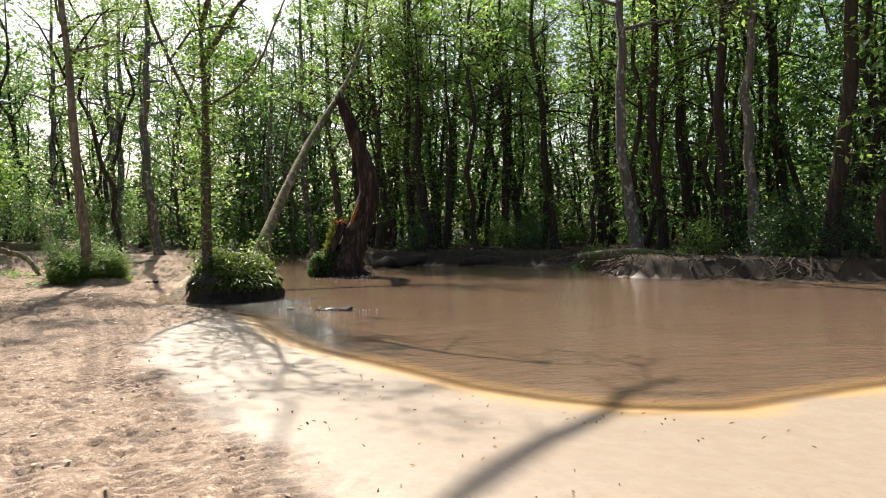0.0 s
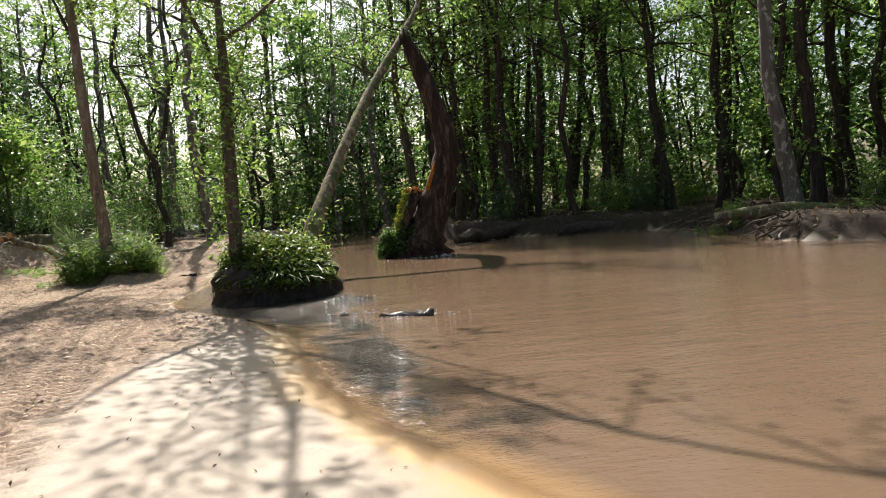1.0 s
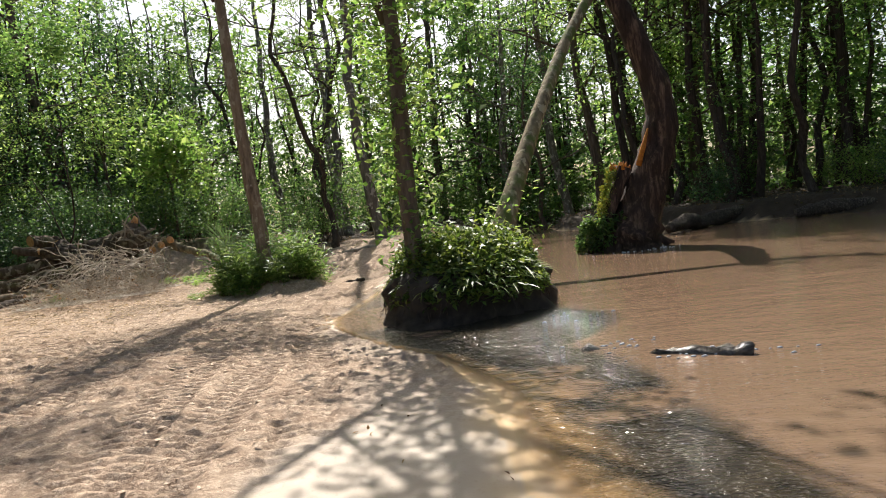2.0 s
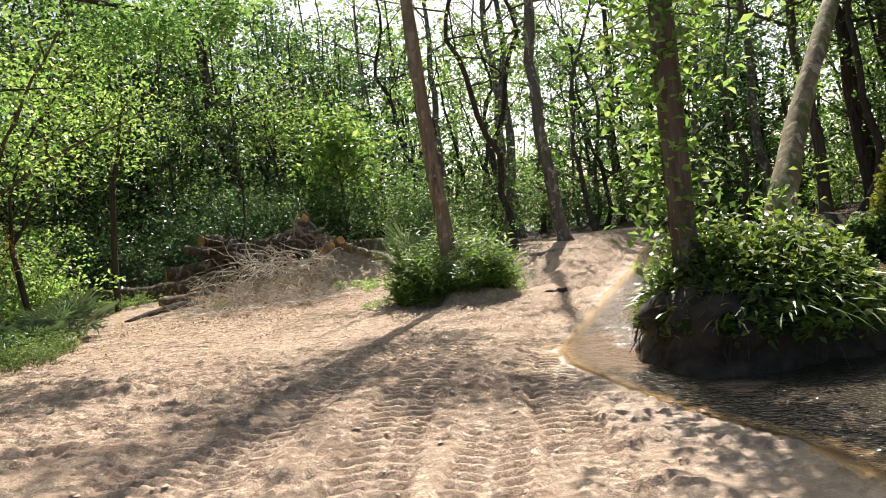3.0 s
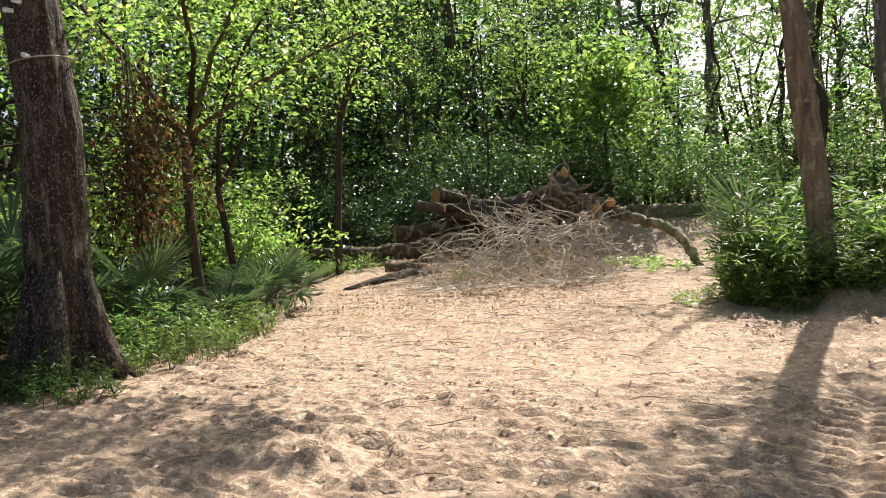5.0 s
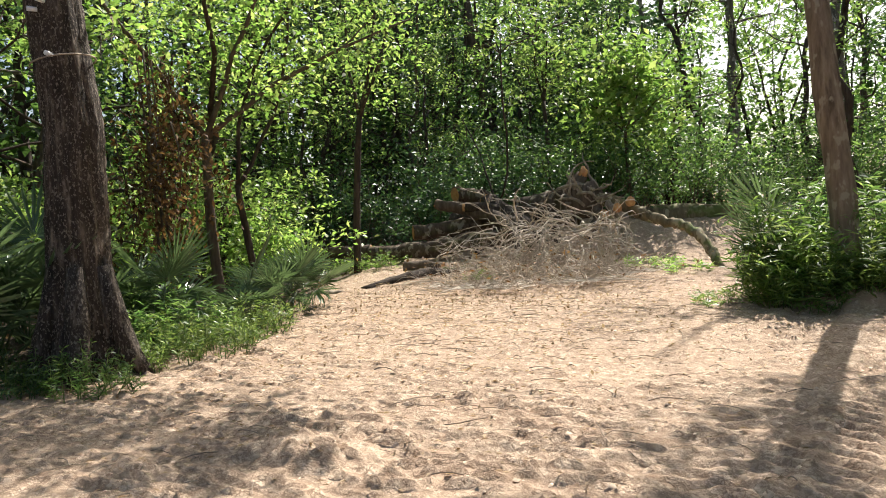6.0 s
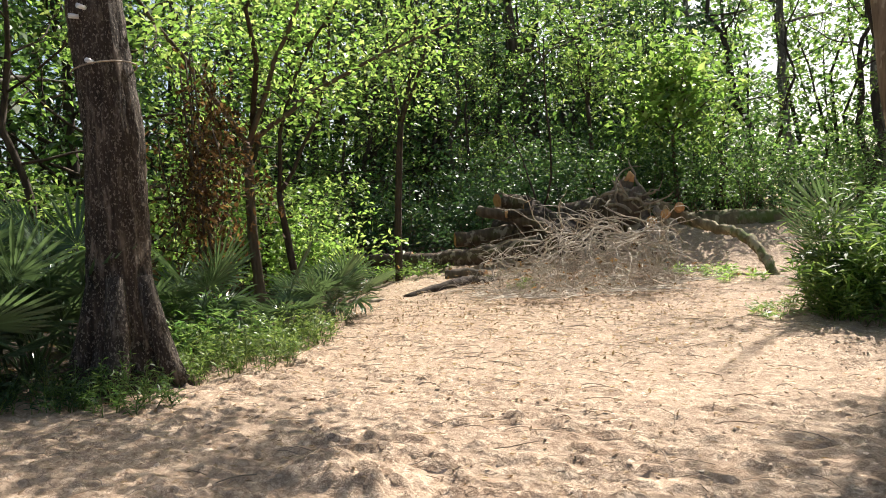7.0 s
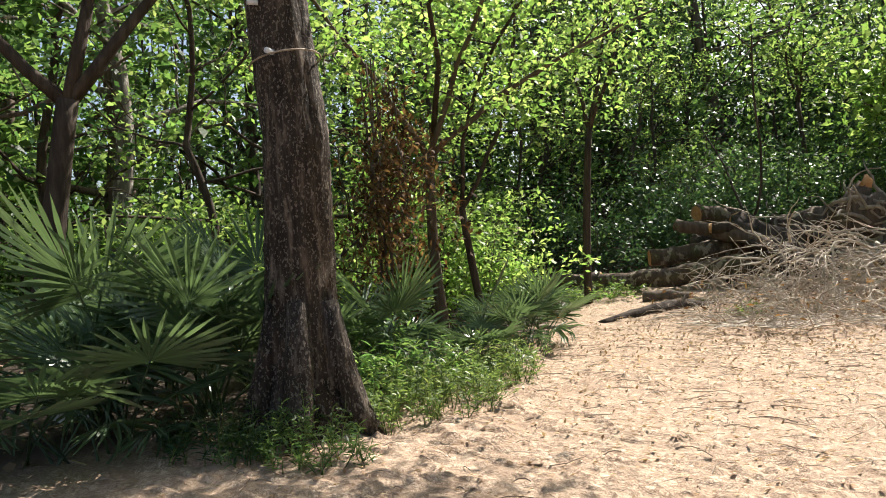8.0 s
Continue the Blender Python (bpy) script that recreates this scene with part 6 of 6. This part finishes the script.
palmetto(-10.55, 19.5, 20, 1.2, 1, "large dark green palmetto beside the thick trunk", 2)
palmetto(-10.75, 18.85, 15, 1.1, 2, "dark green palmetto with spread fan leaves", 2)
palmetto(-11.45, 18.9, 13, 1.15, 3, "palmetto with sunlit pale fan leaves", 1)
palmetto(-10.15, 18.6, 9, 0.85, 4, "low palmetto with drooping fan leaves on sand", 2, (0, 42))
palmetto(-10.35, 18.3, 8, 0.9, 14, "low palmetto with drooping fan leaves on sand", 2, (0, 45))
weed_patch("weed_clump", -9.55, 19.0, 0.5, 0.3, 0.45, 900, 0.08, 77, "dark thin weeds between palmetto and trunk", LEAF_DARK)
palmetto(-10.45, 21.4, 15, 0.95, 5, "dark green palmetto behind weeds", 1)
palmetto(-10.3, 22.4, 11, 0.72, 6, "palmetto among bright weeds", 2)
palmetto(-10.5, 23.4, 15, 0.8, 7, "palmetto with pale dry blades at the edge of the sand", 2)
palmetto(-11.0, 24.3, 10, 0.75, 8, "palmetto at the edge of the sand", 1)
palmetto(-4.75, 26.3, 10, 1.0, 9, "small palmetto in weeds beside the slim tree", 0)
palmetto(-12.0, 20.6, 11, 1.2, 10, "palmetto in the shade of the woods", 1)


def dead_branch():
    ob = base("dead_branch", (-12.05, 22.55, height(-12.05, 22.55)), "hanging dead branch with brown withered leaves", "dead branch")
    r = rng(51)
    s, g = Soup(), Soup()
    cs = []
    for k in range(12):
        p0 = (r.uniform(-0.6, 0.7), r.uniform(-0.4, 0.4), r.uniform(2.2, 3.8))
        line = wander(p0, (r.normal(0, 0.2), r.normal(0, 0.2), -1), r.uniform(1.0, 2.6), 7, 800 + k, 0.16)
        line[:, 2] = np.maximum(line[:, 2], 0.1)
        s.tube(line, np.linspace(0.014, 0.004, 8), 4)
        for p in line[1:]:
            cs.append(p + r.normal(0, 0.17, (int(r.integers(8, 44)), 3)))
    for k in range(3):
        s.tube([(0.0, 0.1 * k, -0.1), (0.1 * k - 0.1, 0.1, 1.6), (0.15 * k - 0.3, 0.1, 3.7)], (0.025, 0.02, 0.012), 5)
    tagged(put("branch_wood", s.mesh("branch_wood"), BARK, ob), kind="stuff")
    g.leaves(np.concatenate(cs), 0.11, 0.05, 3, 0.9, 1.0)
    put("withered_leafage", g.mesh("withered_leafage"), LEAF_DRY, ob)


dead_branch()


def forked_tree(name, x, y, r0, fork, arms, seed, bark, leafs, label, n_leaf=1500, leaf=0.14):
    """A trunk up to the fork height, then the arms (way, length) with leaves along their upper halves."""
    ob = base(name, (x, y, height(x, y)), label, "tree")
    r = rng(seed)
    s, g, tw = Soup(), Soup(), Soup()
    stem = wander((0, 0, -0.1), (0.02, 0.02, 1), fork + 0.1, 8, seed, 0.03)
    s.tube(stem, np.linspace(r0 * 1.15, r0 * 0.85, 9), 10, seed, 0.05)
    tips = []
    for k, (way, ln) in enumerate(arms):
        q = wander(stem[-1] - (0, 0, 0.05), way, ln, 9, seed * 7 + k, 0.1, 0.03)
        s.tube(q, np.linspace(r0 * 0.62, 0.015, 10), 7, k, 0.04)
        tips += list(q[4:])
        for j in range(4):
            t = wander(q[r.integers(3, 9)], r.normal(0, 1, 3) + (0, 0, 0.2), 1.4, 5, seed * 11 + 5 * k + j, 0.2)
            tw.tube(t, np.linspace(0.018, 0.004, 6), 4)
            tips += list(t[2:])
    put("trunk", s.mesh("trunk"), bark, ob)
    tagged(put("twig_spray", tw.mesh("twig_spray"), bark, ob), kind="stuff")
    tips = np.array(tips)
    c = tips[r.integers(0, len(tips), n_leaf)] + r.normal(0, 0.33, (n_leaf, 3))
    g.leaves(c, leaf, leaf * 0.55, seed)
    put("crown", g.mesh("crown"), leafs, ob)
    return ob


FORKED = forked_tree("forked_tree", -12.95, 24.4, 0.08, 2.75, [((-0.35, -0.25, 1), 4.0), ((0.35, 0.2, 1), 4.2), ((0.55, 0.5, 0.9), 4.0)], 61, BARK, LEAF_LIGHT, "forked slim tree with leafy limbs at the forest edge", 1500)
leaf_mass(FORKED, "overhanging_leafage", [((2.2, -1.7, 4.5), (0.8, 0.5, 0.5)), ((2.9, -1.2, 4.4), (0.6, 0.5, 0.4)), ((1.3, -1.6, 4.7), (0.7, 0.5, 0.5))], 150, 0.12, LEAF_LIGHT, 85)
side_limb(FORKED, [(0.0, 0.0, 2.8), (0.8, -0.5, 3.9), (1.4, -1.2, 4.4), (2.2, -1.6, 4.5), (3.0, -1.2, 4.5)], 0.05, 86)
forked_tree("forked_tree", -12.6, 24.9, 0.06, 2.0, [((0.45, 0.35, 1), 4.2), ((0.1, 0.1, 1), 4.5)], 62, BARK_DARK, LEAF_LIGHT, "thin forked tree with light leaves at the forest edge", 1300)
forked_tree("forked_tree", -13.55, 19.0, 0.13, 3.1, [((-0.4, -0.75, 0.8), 5.0), ((0.35, 0.5, 1.0), 5.0), ((-0.1, 0.1, 1.0), 5.0)], 63, BARK_DARK, LEAF, "dark forked tree in the shade behind palmettos", 3200)
forked_tree("leafy_sapling", -9.3, 35.3, 0.05, 2.2, [((0.3, 0.1, 0.7), 1.7), ((-0.3, 0.1, 0.7), 1.7), ((0.05, -0.2, 1), 2.0), ((0.5, -0.1, 0.35), 1.3), ((-0.5, 0, 0.35), 1.3)], 64, BARK, LEAF_LIGHT, "leafy light-green sapling behind the root plate", 1900, 0.25)
forked_tree("leafy_sapling", -11.5, 35.4, 0.06, 3.2, [((0.1, 0.1, 1), 3.0), ((-0.2, 0.1, 0.9), 2.2), ((0.3, -0.1, 0.8), 2.0)], 65, BARK_DARK, LEAF_LIGHT, "tall light-green sapling behind the wood heap", 900, 0.18)
forked_tree("leaning_sapling", -13.0, 28.2, 0.075, 3.3, [((0.12, 0.1, 1), 3.4), ((-0.35, 0.1, 0.9), 2.4), ((0.4, -0.1, 0.8), 2.2)], 67, BARK_DARK, LEAF_LIGHT, "thin dark sapling standing before the long log", 1300, 0.12)
forked_tree("leaning_sapling", -11.6, 31.9, 0.05, 1.0, [((0.55, 0.2, 1), 4.2), ((-0.2, 0.3, 1), 3.0)], 66, BARK_DARK, LEAF, "thin dark sapling leaning over the logs", 320, 0.14)


# ---- things in and by the water ----
def sunken_log():
    ob = base("sunken_log", (2.5, 15.45, WATER_Z), "wet dark log barely rising from the water", "log")
    s = Soup()
    s.tube([(-0.42, 0.32, -0.06), (-0.3, 0.22, -0.03), (-0.2, 0.16, -0.02), (-0.05, 0.06, -0.015), (0.1, -0.05, -0.01), (0.2, -0.1, -0.02), (0.28, -0.16, -0.02)], (0.03, 0.06, 0.055, 0.075, 0.05, 0.07, 0.05), 14, 3, 0.35)
    s.tube([(0.26, -0.15, -0.03), (0.34, -0.19, 0.05), (0.38, -0.2, 0.09)], (0.08, 0.06, 0.02), 10, 4, 0.2)
    put("wood", s.mesh("wood"), WET_WOOD, ob)
    e = Soup()
    e.tube([(-0.95, 0.75, -0.06), (-0.85, 0.7, 0.01), (-0.72, 0.66, -0.05)], (0.05, 0.06, 0.03), 9, 5, 0.2)
    put("knot", e.mesh("knot"), WET_WOOD, ob)


WET_WOOD = plain_material("wet_wood", (0.025, 0.02, 0.016), (0.17, 0.15, 0.13), 26, 0.2, 1.0)
sunken_log()
log("bank_log", [(6.9, 31.0, 0.1), (7.8, 32.1, 0.2), (8.5, 32.8, 0.12), (10.2, 34.0, 0.2), (12.0, 33.5, 0.15)], (0.14, 0.26, 0.2, 0.27, 0.16), "thick black fallen trunk lying along the far bank", BARK_THICK, False, False, 31, "bank logs", 0.18)
log("bank_log", [(11.2, 32.2, 0.05), (12.2, 32.1, 0.15), (13.4, 31.6, 0.1), (15.6, 30.2, 0.15)], (0.15, 0.26, 0.2, 0.24), "dark rotten trunk at the water's edge", BARK_THICK, False, False, 32, "bank logs")
log("bank_log", [(14.0, 25.6, 0.45), (15.6, 24.4, 0.6), (16.8, 23.2, 0.5)], (0.16, 0.22, 0.16), "dark mossy log on the far bank", BARK_MOSSY, False, False, 33, "bank logs")


def root_fringe(x, y, seed, count, label):
    ob = base("bank_roots", (x, y, WATER_Z), label, "roots", "bank roots")
    r = rng(seed)
    s = Soup()
    for k in range(count):
        a = r.uniform(2.2, 5.2)
        q = wander((r.normal(0, 0.6), r.normal(0, 0.5), r.uniform(0.35, 0.7)), (math.cos(a), math.sin(a), -0.35), r.uniform(0.6, 1.6), 6, seed * 50 + k, 0.25, -0.08)
        s.tube(q, np.linspace(r.uniform(0.015, 0.045), 0.006, 7), 5)
    tagged(put("root_tangle", s.mesh("root_tangle"), BARK, ob), kind="stuff")


# white flecks that stand in for water glints as well as foam
def foam():
    r = rng(91)
    s = Soup()
    for x, y, rx, ry, count in ((1.95, 16.1, 0.45, 0.3, 16), (2.4, 15.5, 0.5, 0.2, 14), (3.05, 15.25, 0.35, 0.15, 8), (1.9, 18.2, 0.35, 0.3, 12), (4.8, 26.75, 0.7, 0.2, 24), (5.5, 27.1, 0.4, 0.2, 10)):
        for _ in range(count):
            c = np.array((x + r.normal(0, rx * 0.6), y + r.normal(0, ry * 0.6), WATER_Z))
            w = r.uniform(0.008, 0.022)
            s.tube([c + (-w * 1.5, 0, 0.0), c + (-w * 0.6, 0, 0.004), c + (w * 0.7, 0, 0.005), c + (w * 1.6, 0, 0.0)], (w * 0.15, w * 0.5, w * 0.5, w * 0.12), 6, 3, 0.2)
    tagged(put("foam", s.mesh("foam"), WHITE_FILM), "white flecks for glints and foam on the muddy water", "foam", kind="stuff")


foam()
root_fringe(14.3, 25.9, 1, 40, "grey roots hanging from the far bank over the water")
root_fringe(14.2, 22.2, 2, 34, "grey roots and sticks on the far bank")
root_fringe(17.3, 17.8, 3, 34, "grey roots and sticks on the far bank")
root_fringe(15.8, 20.3, 4, 30, "grey roots and sticks on the far bank")


def litter_bag():
    x, y = -11.75, 18.8
    ob = base("plastic_bag", (x, y, height(x, y)), "crumpled white and blue plastic bag on the sand", "litter")
    r = rng(71)
    for name, mat, off, size in (("film", WHITE_FILM, (0, 0, 0.1), (0.2, 0.14, 0.16)), ("blue_print", BLUE_FILM, (-0.17, 0.1, 0.05), (0.1, 0.07, 0.05)), ("flap", WHITE_FILM, (0.2, 0.1, 0.04), (0.09, 0.07, 0.04))):
        bm = bmesh.new()
        bmesh.ops.create_icosphere(bm, subdivisions=3, radius=1.0)
        for v in bm.verts:
            k = 1 + 0.35 * noise.noise(v.co * 2.1 + Vector(off) * 9) + 0.15 * noise.noise(v.co * 6)
            v.co = Vector((v.co.x * size[0] * k + off[0], v.co.y * size[1] * k + off[1], v.co.z * size[2] * k + off[2]))
        part(name, bm, mat, ob, smooth=False)


litter_bag()
